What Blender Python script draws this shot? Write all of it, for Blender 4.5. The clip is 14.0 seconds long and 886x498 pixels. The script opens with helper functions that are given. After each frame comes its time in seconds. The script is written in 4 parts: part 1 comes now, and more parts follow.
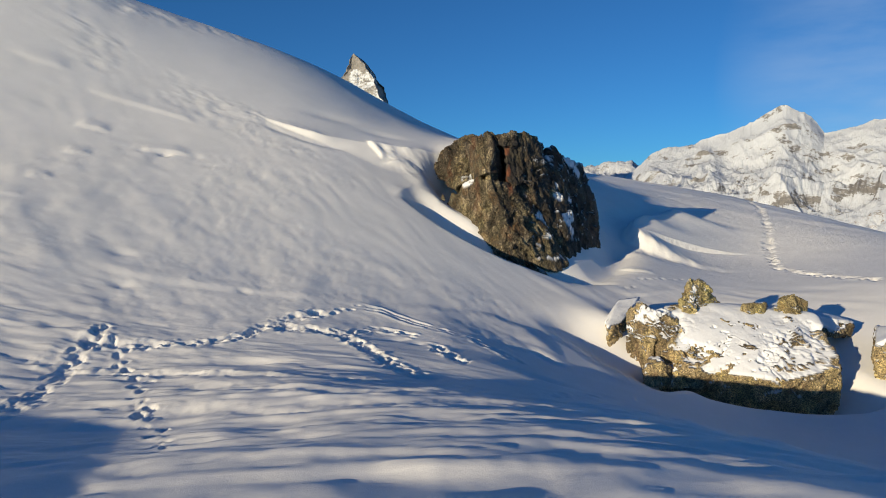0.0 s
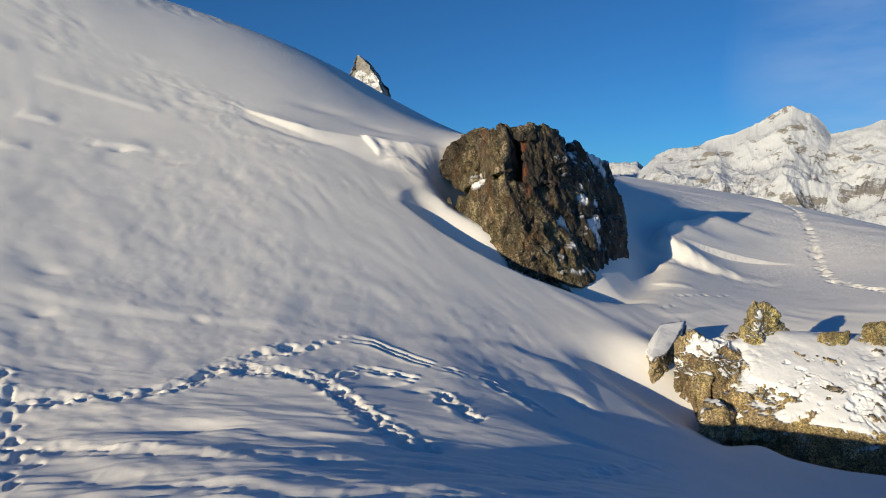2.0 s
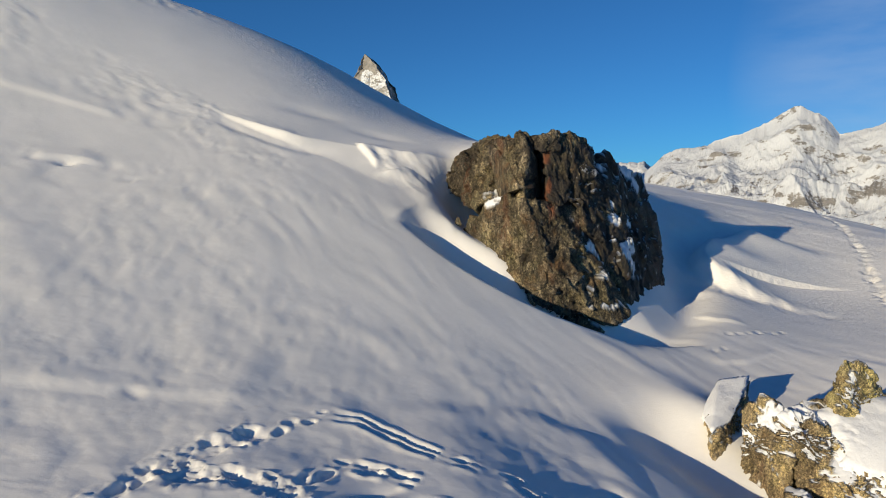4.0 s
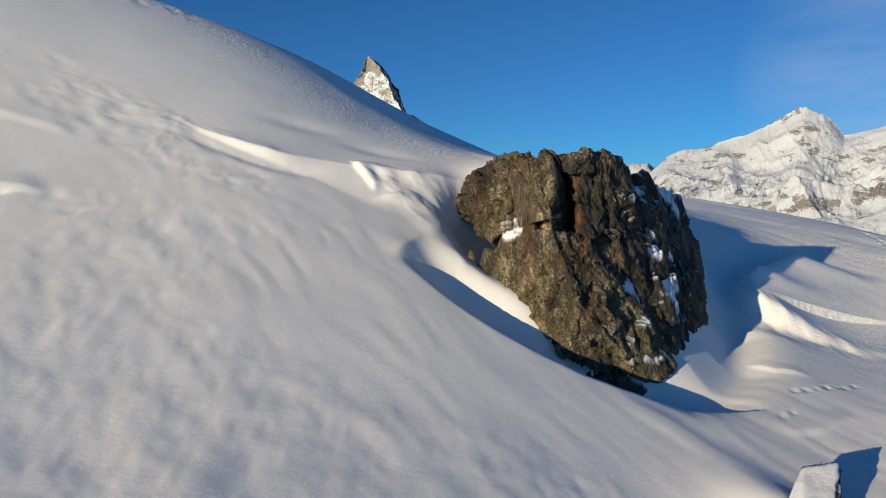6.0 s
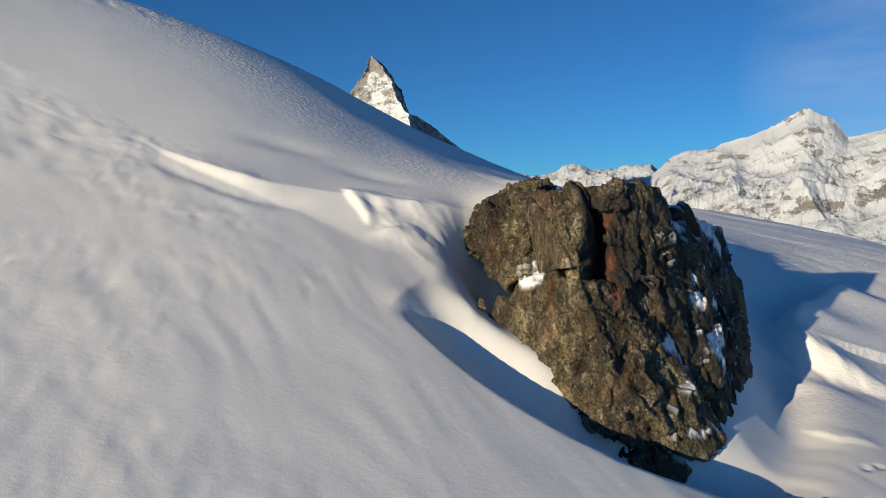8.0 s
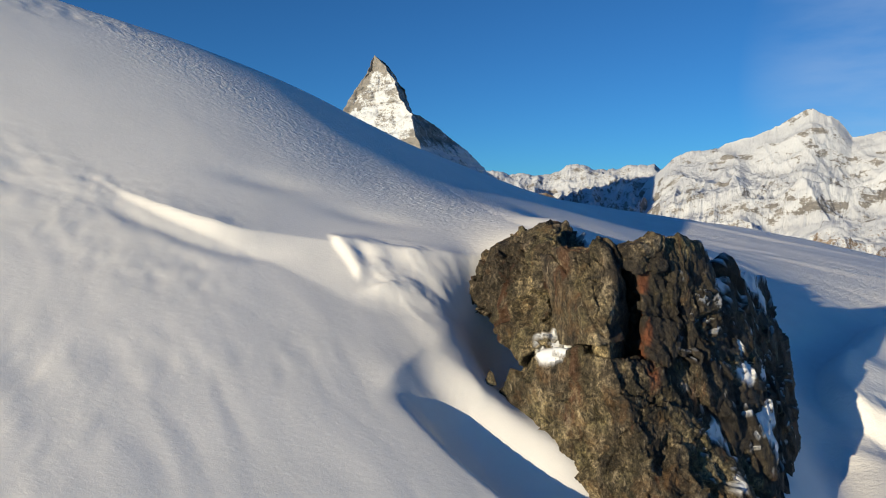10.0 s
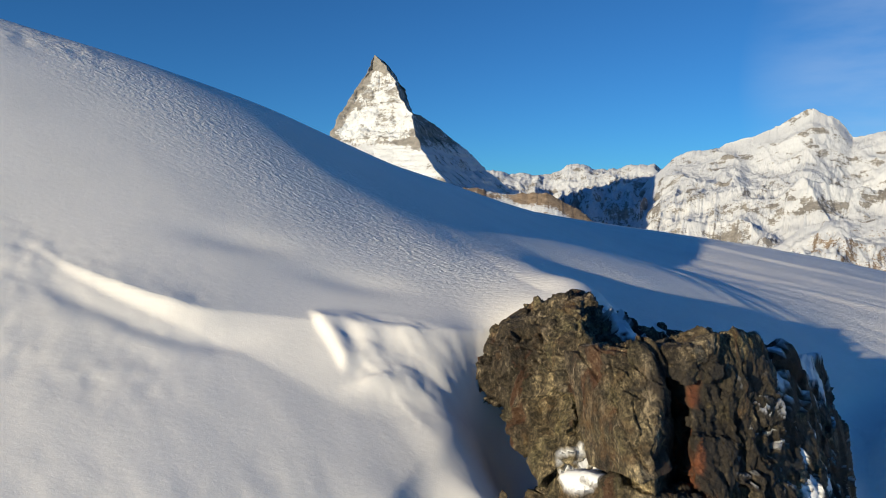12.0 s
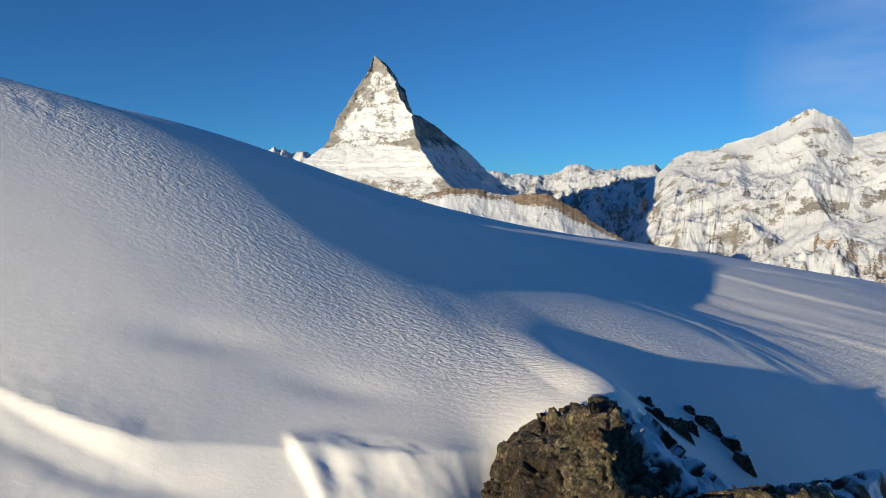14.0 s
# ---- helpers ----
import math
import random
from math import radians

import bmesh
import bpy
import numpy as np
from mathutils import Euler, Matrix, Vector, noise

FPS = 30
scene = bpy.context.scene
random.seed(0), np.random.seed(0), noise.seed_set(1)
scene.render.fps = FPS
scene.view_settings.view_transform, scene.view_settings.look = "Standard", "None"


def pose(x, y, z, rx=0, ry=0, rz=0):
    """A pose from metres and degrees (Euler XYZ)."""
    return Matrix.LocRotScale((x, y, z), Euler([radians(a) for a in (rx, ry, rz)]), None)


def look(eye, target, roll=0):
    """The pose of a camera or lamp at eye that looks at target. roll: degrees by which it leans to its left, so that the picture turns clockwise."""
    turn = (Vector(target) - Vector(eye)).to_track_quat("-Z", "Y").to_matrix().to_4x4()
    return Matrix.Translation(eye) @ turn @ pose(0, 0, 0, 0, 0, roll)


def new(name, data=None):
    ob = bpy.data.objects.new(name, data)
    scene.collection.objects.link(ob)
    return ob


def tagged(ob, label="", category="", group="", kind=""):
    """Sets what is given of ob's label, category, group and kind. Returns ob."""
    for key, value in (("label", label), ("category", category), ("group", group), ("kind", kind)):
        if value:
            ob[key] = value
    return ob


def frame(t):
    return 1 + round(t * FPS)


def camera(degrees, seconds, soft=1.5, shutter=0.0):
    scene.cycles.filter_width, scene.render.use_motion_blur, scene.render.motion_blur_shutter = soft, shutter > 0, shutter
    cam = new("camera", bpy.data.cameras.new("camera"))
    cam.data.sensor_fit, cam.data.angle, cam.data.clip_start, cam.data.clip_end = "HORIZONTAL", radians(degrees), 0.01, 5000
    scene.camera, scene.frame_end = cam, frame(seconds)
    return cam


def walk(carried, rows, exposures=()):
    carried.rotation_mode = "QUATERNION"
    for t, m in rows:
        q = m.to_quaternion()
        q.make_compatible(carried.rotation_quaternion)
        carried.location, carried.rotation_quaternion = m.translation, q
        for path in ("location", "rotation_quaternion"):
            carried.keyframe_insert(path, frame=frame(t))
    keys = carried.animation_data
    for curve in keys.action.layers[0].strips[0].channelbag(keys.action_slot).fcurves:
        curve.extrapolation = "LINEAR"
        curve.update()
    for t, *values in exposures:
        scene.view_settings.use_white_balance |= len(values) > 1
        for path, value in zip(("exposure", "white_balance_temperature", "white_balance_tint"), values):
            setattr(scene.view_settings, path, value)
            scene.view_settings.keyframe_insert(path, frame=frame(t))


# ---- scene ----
cam = camera(64.97, 14.0, soft=1.0)
# seconds, eye x y z, yaw to the left, pitch up, roll
ROWS = [
    (0.0, 0.000, 0.001, 3.901, -0.000, -3.634, -0.587),
    (0.5, -0.012, 0.830, 3.897, 0.074, -3.610, -0.602),
    (1.0, -0.023, 1.652, 3.910, 0.159, -3.576, -0.573),
    (1.5, -0.032, 2.439, 3.940, 0.257, -3.529, -0.564),
    (2.0, -0.037, 3.201, 3.988, 0.380, -3.543, -0.565),
    (2.5, -0.046, 3.964, 4.077, 0.529, -3.564, -0.502),
    (3.0, -0.057, 4.708, 4.202, 0.681, -3.562, -0.470),
    (3.5, -0.070, 5.418, 4.348, 0.775, -3.578, -0.423),
    (4.0, -0.091, 6.122, 4.513, 0.888, -3.573, -0.420),
    (6.5, -0.297, 9.357, 5.281, 1.230, -3.430, -0.449),
    (7.0, -0.322, 9.907, 5.448, 1.295, -3.425, -0.434),
    (7.5, -0.341, 10.443, 5.617, 1.338, -3.453, -0.374),
    (8.0, -0.356, 10.974, 5.808, 1.370, -3.420, -0.249),
    (10.5, -0.414, 13.332, 6.882, 1.615, -3.477, -0.121),
    (11.0, -0.433, 13.811, 7.126, 1.614, -3.500, -0.138),
    (11.5, -0.458, 14.292, 7.389, 1.623, -3.514, -0.139),
    (12.0, -0.479, 14.763, 7.684, 1.610, -3.503, -0.059),
    (12.5, -0.493, 15.223, 8.024, 1.615, -3.451, -0.112),
    (13.0, -0.501, 15.637, 8.322, 1.629, -3.447, -0.147),
    (13.5, -0.507, 16.032, 8.615, 1.637, -3.473, -0.141),
    (14.0, -0.507, 16.440, 8.928, 1.634, -3.468, -0.152),
]


def aim(x, y, z, yaw, pitch, roll):
    a, b = radians(yaw), radians(pitch)
    ahead = Vector((-math.sin(a) * math.cos(b), math.cos(a) * math.cos(b), math.sin(b)))
    return look((x, y, z), Vector((x, y, z)) + ahead, roll)


walk(cam, [(t, aim(*row)) for t, *row in ROWS], [(0, 0.22, 7450, 10), (8, 0.22, 7450, 10), (11, 0.33, 7450, 10), (14, 0.38, 7450, 10)])

# ---- daylight ----
SUN_AZ, SUN_EL = 223.0, 9.6      # degrees: clockwise from +y, above the horizon
sun_dir = Vector((math.sin(radians(SUN_AZ)) * math.cos(radians(SUN_EL)),
                  math.cos(radians(SUN_AZ)) * math.cos(radians(SUN_EL)), math.sin(radians(SUN_EL))))
sun = new("sun", bpy.data.lights.new("sun", "SUN"))
sun.data.energy, sun.data.angle, sun.data.color = 4.1, radians(0.53), (1.0, 0.905, 0.70)
sun.matrix_world = look((0, 0, 60), Vector((0, 0, 60)) - sun_dir)
world = bpy.data.worlds.new("world")
scene.world = world
world.use_nodes = True
wn, wl = world.node_tree.nodes, world.node_tree.links
wn.clear()
sky = wn.new("ShaderNodeTexSky")
sky.sky_type, sky.sun_disc = "NISHITA", False
sky.sun_elevation, sky.sun_rotation = radians(SUN_EL), radians(SUN_AZ)
sky.altitude, sky.air_density, sky.dust_density, sky.ozone_density = 2700, 1.0, 0.5, 3.0
back = wn.new("ShaderNodeBackground")
back.inputs["Strength"].default_value = 0.094
wout = wn.new("ShaderNodeOutputWorld")
# thin air at this height: a deep blue, with a few thin veils of cloud low in one quarter
deep = wn.new("ShaderNodeMix")
deep.data_type, deep.blend_type = "RGBA", "MULTIPLY"
deep.inputs[0].default_value, deep.inputs[7].default_value = 1.0, (0.205, 0.675, 1.08, 1)
wl.new(sky.outputs[0], deep.inputs[6])
wco, wmap, wnoise = wn.new("ShaderNodeTexCoord"), wn.new("ShaderNodeMapping"), wn.new("ShaderNodeTexNoise")
wmap.inputs["Scale"].default_value = (1.4, 1.4, 5.5)
wmap.inputs["Rotation"].default_value = (0.0, radians(12), 0.0)
wnoise.inputs["Scale"].default_value, wnoise.inputs["Detail"].default_value, wnoise.inputs["Roughness"].default_value = 2.4, 7, 0.55
wl.new(wco.outputs["Generated"], wmap.inputs["Vector"])
wl.new(wmap.outputs[0], wnoise.inputs["Vector"])
wdot = wn.new("ShaderNodeVectorMath")
wdot.operation = "DOT_PRODUCT"
wdot.inputs[1].default_value = (0.600, 0.785, 0.150)
wl.new(wco.outputs["Generated"], wdot.inputs[0])
wnear, wveil, wmul = wn.new("ShaderNodeMapRange"), wn.new("ShaderNodeMapRange"), wn.new("ShaderNodeMath")
wnear.inputs["From Min"].default_value, wnear.inputs["From Max"].default_value = 0.960, 0.998
wveil.inputs["From Min"].default_value, wveil.inputs["From Max"].default_value = 0.28, 0.80
wveil.inputs["To Max"].default_value = 0.75
wmul.operation = "MULTIPLY"
wl.new(wdot.outputs["Value"], wnear.inputs["Value"])
wl.new(wnoise.outputs["Fac"], wveil.inputs["Value"])
wl.new(wnear.outputs[0], wmul.inputs[0])
wl.new(wveil.outputs[0], wmul.inputs[1])
veil = wn.new("ShaderNodeMix")
veil.data_type = "RGBA"
veil.inputs[7].default_value = (3.6, 5.0, 7.4, 1)
wl.new(wmul.outputs[0], veil.inputs[0])
wl.new(deep.outputs[2], veil.inputs[6])
wl.new(veil.outputs[2], back.inputs["Color"])
wl.new(back.outputs[0], wout.inputs["Surface"])


# ---- noise and small maths ----
def smooth(a, b, x):
    t = np.clip((x - a) / (b - a), 0, 1)
    return t * t * (3 - 2 * t)


def rnd(i, j, k, seed):
    h = (i * 374761393 + j * 668265263 + k * 2147483647 + seed * 974634711) & 0xFFFFFFFF
    h = ((h ^ (h >> 13)) * 1274126177) & 0xFFFFFFFF
    return ((h ^ (h >> 16)) & 0xFFFFFF) / float(0xFFFFFF)


def value(x, y, z=None, seed=0):
    """Smooth noise between -1 and 1."""
    x, y = np.asarray(x, float), np.asarray(y, float)
    z = np.zeros_like(x) if z is None else np.asarray(z, float)
    i, j, k = (np.floor(c).astype(np.int64) for c in (x, y, z))
    u, v, w = x - i, y - j, z - k
    u, v, w = (c * c * c * (c * (c * 6 - 15) + 10) for c in (u, v, w))
    out = 0.0
    for a in (0, 1):
        for b in (0, 1):
            for c in (0, 1):
                out = out + rnd(i + a, j + b, k + c, seed) * (u if a else 1 - u) * (v if b else 1 - v) * (w if c else 1 - w)
    return 2 * out - 1


def fbm(x, y, z=None, octaves=4, seed=0, gain=0.5, ridged=False):
    out, amp, f = 0.0, 1.0, 1.0
    for o in range(octaves):
        n = value(x * f + 7.3 * o, y * f - 3.1 * o, None if z is None else z * f + 1.7 * o, seed + o)
        out = out + amp * ((1 - 2 * np.abs(n)) if ridged else n)
        amp, f = amp * gain, f * 2.03
    return out


def facets(p, size, seed):
    """Broken planes: each cell of a jittered lattice has a tilted plane of its own, so that the cells meet in sharp steps."""
    q = p / size
    c0 = np.floor(q).astype(np.int64)
    best = np.full(len(p), 9e9)
    out = np.zeros(len(p))
    for a in (-1, 0, 1):
        for b in (-1, 0, 1):
            for c in (-1, 0, 1):
                i, j, k = c0[:, 0] + a, c0[:, 1] + b, c0[:, 2] + c
                s = [rnd(i, j, k, seed + n) for n in range(7)]
                d = q - np.stack([i + s[0], j + s[1], k + s[2]], 1)
                r = (d * d).sum(1)
                near = r < best
                best = np.where(near, r, best)
                out = np.where(near, 0.8 * (s[3] - 0.5) + 1.7 * ((s[4] - 0.5) * d[:, 0] + (s[5] - 0.5) * d[:, 1] + (s[6] - 0.5) * d[:, 2]), out)
    return out


# ---- materials ----
def material(name):
    m = bpy.data.materials.new(name)
    m.use_nodes = True
    m.node_tree.nodes.clear()
    n, l = m.node_tree.nodes, m.node_tree.links
    out, bsdf = n.new("ShaderNodeOutputMaterial"), n.new("ShaderNodeBsdfPrincipled")
    l.new(bsdf.outputs[0], out.inputs["Surface"])
    return m, n, l, bsdf


def noise_tex(n, l, scale, detail=6, rough=0.6, stretch=(1, 1, 1), distort=0.0):
    co, mp, nt = n.new("ShaderNodeTexCoord"), n.new("ShaderNodeMapping"), n.new("ShaderNodeTexNoise")
    mp.inputs["Scale"].default_value = stretch
    nt.inputs["Scale"].default_value, nt.inputs["Detail"].default_value = scale, detail
    nt.inputs["Roughness"].default_value, nt.inputs["Distortion"].default_value = rough, distort
    l.new(co.outputs["Object"], mp.inputs["Vector"])
    l.new(mp.outputs[0], nt.inputs["Vector"])
    return nt.outputs["Fac"]


def ramp(n, l, fac, stops):
    r = n.new("ShaderNodeValToRGB")
    while len(r.color_ramp.elements) < len(stops):
        r.color_ramp.elements.new(0.5)
    for e, (pos, col) in zip(r.color_ramp.elements, stops):
        e.position, e.color = pos, (*col, 1)
    l.new(fac, r.inputs[0])
    return r.outputs[0]


def mixed(n, l, fac, a, b, mode="MIX"):
    m = n.new("ShaderNodeMix")
    m.data_type, m.blend_type = "RGBA", mode
    for sock, v in ((m.inputs[0], fac), (m.inputs[6], a), (m.inputs[7], b)):
        if isinstance(v, (int, float)):
            sock.default_value = v
        elif isinstance(v, tuple):
            sock.default_value = (*v, 1)
        else:
            l.new(v, sock)
    return m.outputs[2]


def maths(n, l, op, a, b):
    m = n.new("ShaderNodeMath")
    m.operation = op
    for sock, v in zip(m.inputs, (a, b)):
        if isinstance(v, (int, float)):
            sock.default_value = v
        else:
            l.new(v, sock)
    return m.outputs[0]


def bump(n, l, height, strength, distance, after=None):
    b = n.new("ShaderNodeBump")
    b.inputs["Strength"].default_value, b.inputs["Distance"].default_value = strength, distance
    l.new(height, b.inputs["Height"])
    if after is not None:
        l.new(after, b.inputs["Normal"])
    return b.outputs[0]


def attribute(n, name):
    a = n.new("ShaderNodeAttribute")
    a.attribute_name = name
    return a.outputs["Fac"]


SNOW = (0.78, 0.80, 0.83)


def snow_material():
    m, n, l, s = material("wind_packed_snow")
    tone = noise_tex(n, l, 0.7, 5)
    l.new(ramp(n, l, tone, [(0.3, (0.845, 0.835, 0.81)), (0.7, (0.905, 0.89, 0.865))]), s.inputs["Base Color"])
    s.inputs["Roughness"].default_value = 0.62
    s.inputs["Specular IOR Level"].default_value = 0.25
    grain = bump(n, l, noise_tex(n, l, 55, 4, 0.7), 0.35, 0.006)
    crust = bump(n, l, noise_tex(n, l, 9, 5, 0.6, (1, 1.7, 1)), 0.4, 0.008, grain)
    peel = maths(n, l, "MULTIPLY", noise_tex(n, l, 8.0, 3, 0.55, (1.0, 1.6, 1.0), 0.4), attribute(n, "ripple"))
    l.new(bump(n, l, peel, 0.8, 0.05, crust), s.inputs["Normal"])
    return m


def rock_material(name, dark, mid, light, lichen, rust=0.0, scale=1.0):
    """Foliated rock: stripes along the cleavage, patches of lichen, rusty seams, snow dust in hollows."""
    m, n, l, s = material(name)
    stripe = noise_tex(n, l, 2.2 * scale, 9, 0.70, (1.5, 1.5, 0.8), 0.5)
    col = ramp(n, l, stripe, [(0.34, dark), (0.50, mid), (0.67, light)])
    blot = ramp(n, l, noise_tex(n, l, 1.3 * scale, 6, 0.65), [(0.48, (0, 0, 0)), (0.60, (1, 1, 1))])
    col = mixed(n, l, maths(n, l, "MULTIPLY", blot, 0.6), col, lichen)
    grainy = ramp(n, l, noise_tex(n, l, 21 * scale, 6, 0.75), [(0.38, (0.22, 0.22, 0.23)), (0.50, (0.9, 0.89, 0.87)), (0.62, (2.1, 2.05, 1.9))])
    col = mixed(n, l, 0.95, col, grainy, "MULTIPLY")
    zone = ramp(n, l, noise_tex(n, l, 0.85 * scale, 6, 0.6, (1.2, 1.2, 0.8), 0.3), [(0.36, (0.45, 0.43, 0.42)), (0.50, (1.0, 1.0, 1.0)), (0.62, (1.5, 1.5, 1.3))])
    col = mixed(n, l, 1.0, col, zone, "MULTIPLY")
    # pale mineral streaks along the cleavage
    vein = ramp(n, l, noise_tex(n, l, 5.5 * scale, 7, 0.7, (1.9, 1.9, 0.75), 0.9), [(0.57, (0, 0, 0)), (0.66, (1, 1, 1))])
    col = mixed(n, l, maths(n, l, "MULTIPLY", vein, 0.7), col, tuple(1.25 * c for c in light))
    ochre = ramp(n, l, noise_tex(n, l, 1.7 * scale, 7, 0.66), [(0.55, (0, 0, 0)), (0.66, (1, 1, 1))])
    col = mixed(n, l, maths(n, l, "MULTIPLY", ochre, 0.5), col, (0.22, 0.12, 0.05))
    crack = ramp(n, l, noise_tex(n, l, 2.4 * scale, 9, 0.72, (1.5, 1.5, 0.7), 1.2), [(0.475, (1, 1, 1)), (0.495, (0.25, 0.25, 0.25)), (0.505, (0.25, 0.25, 0.25)), (0.525, (1, 1, 1))])
    col = mixed(n, l, 0.8, col, crack, "MULTIPLY")
    # blackish rock and painted shade, one dark tint on the side away from the sun
    col = mixed(n, l, maths(n, l, "MULTIPLY", attribute(n, "shaded_side"), 0.74), col, (0.032, 0.028, 0.026))
    if rust:
        seam = ramp(n, l, noise_tex(n, l, 0.9 * scale, 6, 0.6, (2.6, 2.6, 0.35)), [(0.585, (0, 0, 0)), (0.64, (1, 1, 1))])
        col = mixed(n, l, maths(n, l, "MULTIPLY", seam, rust), col, (0.16, 0.055, 0.025))
        col = mixed(n, l, maths(n, l, "MULTIPLY", attribute(n, "rust"), 0.95), col, (0.25, 0.085, 0.04))
    col = mixed(n, l, attribute(n, "snow"), col, SNOW)
    l.new(col, s.inputs["Base Color"])
    s.inputs["Roughness"].default_value = 0.68
    s.inputs["Specular IOR Level"].default_value = 0.4
    bare = maths(n, l, "SUBTRACT", 1.0, maths(n, l, "MULTIPLY", attribute(n, "snow"), 0.93))
    b1 = bump(n, l, maths(n, l, "MULTIPLY", noise_tex(n, l, 30 * scale, 7, 0.75), bare), 1.0, 0.04 / scale)
    b2 = bump(n, l, maths(n, l, "MULTIPLY", noise_tex(n, l, 6 * scale, 9, 0.72, (1.3, 1.3, 0.8), 0.5), bare), 1.0, 0.07 / scale, b1)
    l.new(b2, s.inputs["Normal"])
    return m


def mountain_material(name, rock_a, rock_b, size):
    m, n, l, s = material(name)
    rock = ramp(n, l, noise_tex(n, l, 9.0 / size, 8, 0.7, (1, 1, 2.2)), [(0.35, rock_a), (0.65, rock_b)])
    grit = noise_tex(n, l, 26.0 / size, 11, 0.80)
    streak = noise_tex(n, l, 16.0 / size, 8, 0.7, (1.0, 1.0, 3.2), 0.4)
    both = maths(n, l, "ADD", maths(n, l, "MULTIPLY", grit, 0.6), maths(n, l, "MULTIPLY", streak, 0.4))
    edge = maths(n, l, "ADD", attribute(n, "snow"), maths(n, l, "MULTIPLY", maths(n, l, "SUBTRACT", both, 0.5), 2.6))
    cover = ramp(n, l, edge, [(0.40, (0, 0, 0)), (0.60, (1, 1, 1))])
    l.new(mixed(n, l, cover, rock, (0.63, 0.66, 0.70)), s.inputs["Base Color"])
    s.inputs["Roughness"].default_value = 0.85
    s.inputs["Specular IOR Level"].default_value = 0.1
    b1 = bump(n, l, noise_tex(n, l, 60.0 / size, 8, 0.75), 0.5, 0.010 * size)
    l.new(bump(n, l, noise_tex(n, l, 14.0 / size, 8, 0.7), 0.4, 0.03 * size, b1), s.inputs["Normal"])
    return m


snow_mat = snow_material()
cap_mat = material("fresh_snow")
cap_mat[3].inputs["Base Color"].default_value = (*SNOW, 1)
cap_mat[3].inputs["Roughness"].default_value = 0.65
cap_mat[2].new(bump(cap_mat[1], cap_mat[2], noise_tex(cap_mat[1], cap_mat[2], 7, 6, 0.65), 0.6, 0.03), cap_mat[3].inputs["Normal"])
cap_mat = cap_mat[0]
boulder_mat = rock_material("dark_schist", (0.022, 0.019, 0.016), (0.088, 0.070, 0.048), (0.38, 0.315, 0.225), (0.112, 0.100, 0.058), 0.4)
lichen_mat = rock_material("lichen_crusted_rock", (0.12, 0.095, 0.055), (0.38, 0.31, 0.16), (0.55, 0.46, 0.26), (0.46, 0.40, 0.17), 0.1, 1.8)
slab_mat = rock_material("ochre_gneiss", (0.15, 0.118, 0.08), (0.40, 0.31, 0.185), (0.60, 0.49, 0.32), (0.44, 0.36, 0.18), 0.3, 1.4)


def mesh_object(name, verts, faces, mat, smooth_shade=True, parent=None, attrs=()):
    me = bpy.data.meshes.new(name)
    verts, faces = np.asarray(verts, np.float32), np.asarray(faces, np.int32)
    k = faces.shape[1]
    me.vertices.add(len(verts))
    me.vertices.foreach_set("co", verts.ravel())
    me.loops.add(faces.size)
    me.loops.foreach_set("vertex_index", faces.ravel())
    me.polygons.add(len(faces))
    me.polygons.foreach_set("loop_start", np.arange(0, faces.size, k, dtype=np.int32))
    me.polygons.foreach_set("use_smooth", np.full(len(faces), smooth_shade))
    me.update(calc_edges=True)
    for key, values in attrs:
        me.attributes.new(key, "FLOAT", "POINT").data.foreach_set("value", np.asarray(values, np.float32))
    me.materials.append(mat)
    ob = new(name, me)
    ob.parent = parent
    return ob


def sheet_faces(rows, cols, wrap=False):
    i = np.arange(rows - 1)[:, None] * cols
    j = np.arange(cols - (0 if wrap else 1))[None, :]
    j2 = (j + 1) % cols
    return np.stack([i + j, i + j2, i + cols + j2, i + cols + j], -1).reshape(-1, 4)


# ---- the snow ground ----
WIDE = np.array([
    -2.20, -0.95, -1.95, -2.98, 2.76, 1.31, -1.88, -1.65, -1.37, 1.70, 0.63, 0.26,
    1.91, 1.93, 0.41, 0.41, -3.61, -1.32, 0.71, 0.80, -1.82, 3.14, 0.19, -0.12,
    0.38, 0.76, -0.33, 0.09, 1.57, 1.04, 0.85, 1.40, 0.30, 0.79, -1.11, 1.99,
    1.83, 1.38, -3.01, 2.46, 0.46, 2.89])
NEAR = np.array([
    -1.71, 0.01, -0.53, -0.89, 0.77, 0.65, -2.07, -0.32, -2.31, 2.44, -1.97, -1.74,
    -1.45, 2.31, -1.99, -1.51, -0.52, -0.80, -0.43, -2.58, 2.05, -0.58, -0.85, 0.45,
    3.95, -1.00, -1.46, 1.17, -1.16, -2.05, -0.34, 4.05, 1.31, -2.04, 3.05, -1.62,
    -2.94, -4.37, 3.47, -1.97, -0.01, 0.18, 2.56, 0.00, -0.91, 1.84, -1.11, -0.24])


def rise(x, y, weights, xs, ys, spread):
    out, k = np.zeros_like(x), 0
    for cy in ys:
        gy = np.exp(-(y - cy) ** 2 / (2 * spread * spread))
        for cx in xs:
            out += weights[k] * gy * np.exp(-(x - cx) ** 2 / (2 * spread * spread))
            k += 1
    return out


def hill(x, y):
    near = 6.397 + -0.2325 * x + 0.0073 * y
    near = near + rise(x, y, WIDE, np.linspace(-45, 65, 6), np.linspace(-8, 112, 7), 19.0)
    return near + rise(x, y, NEAR, np.linspace(-16, 10, 6), np.linspace(6, 41, 8), 5.0)


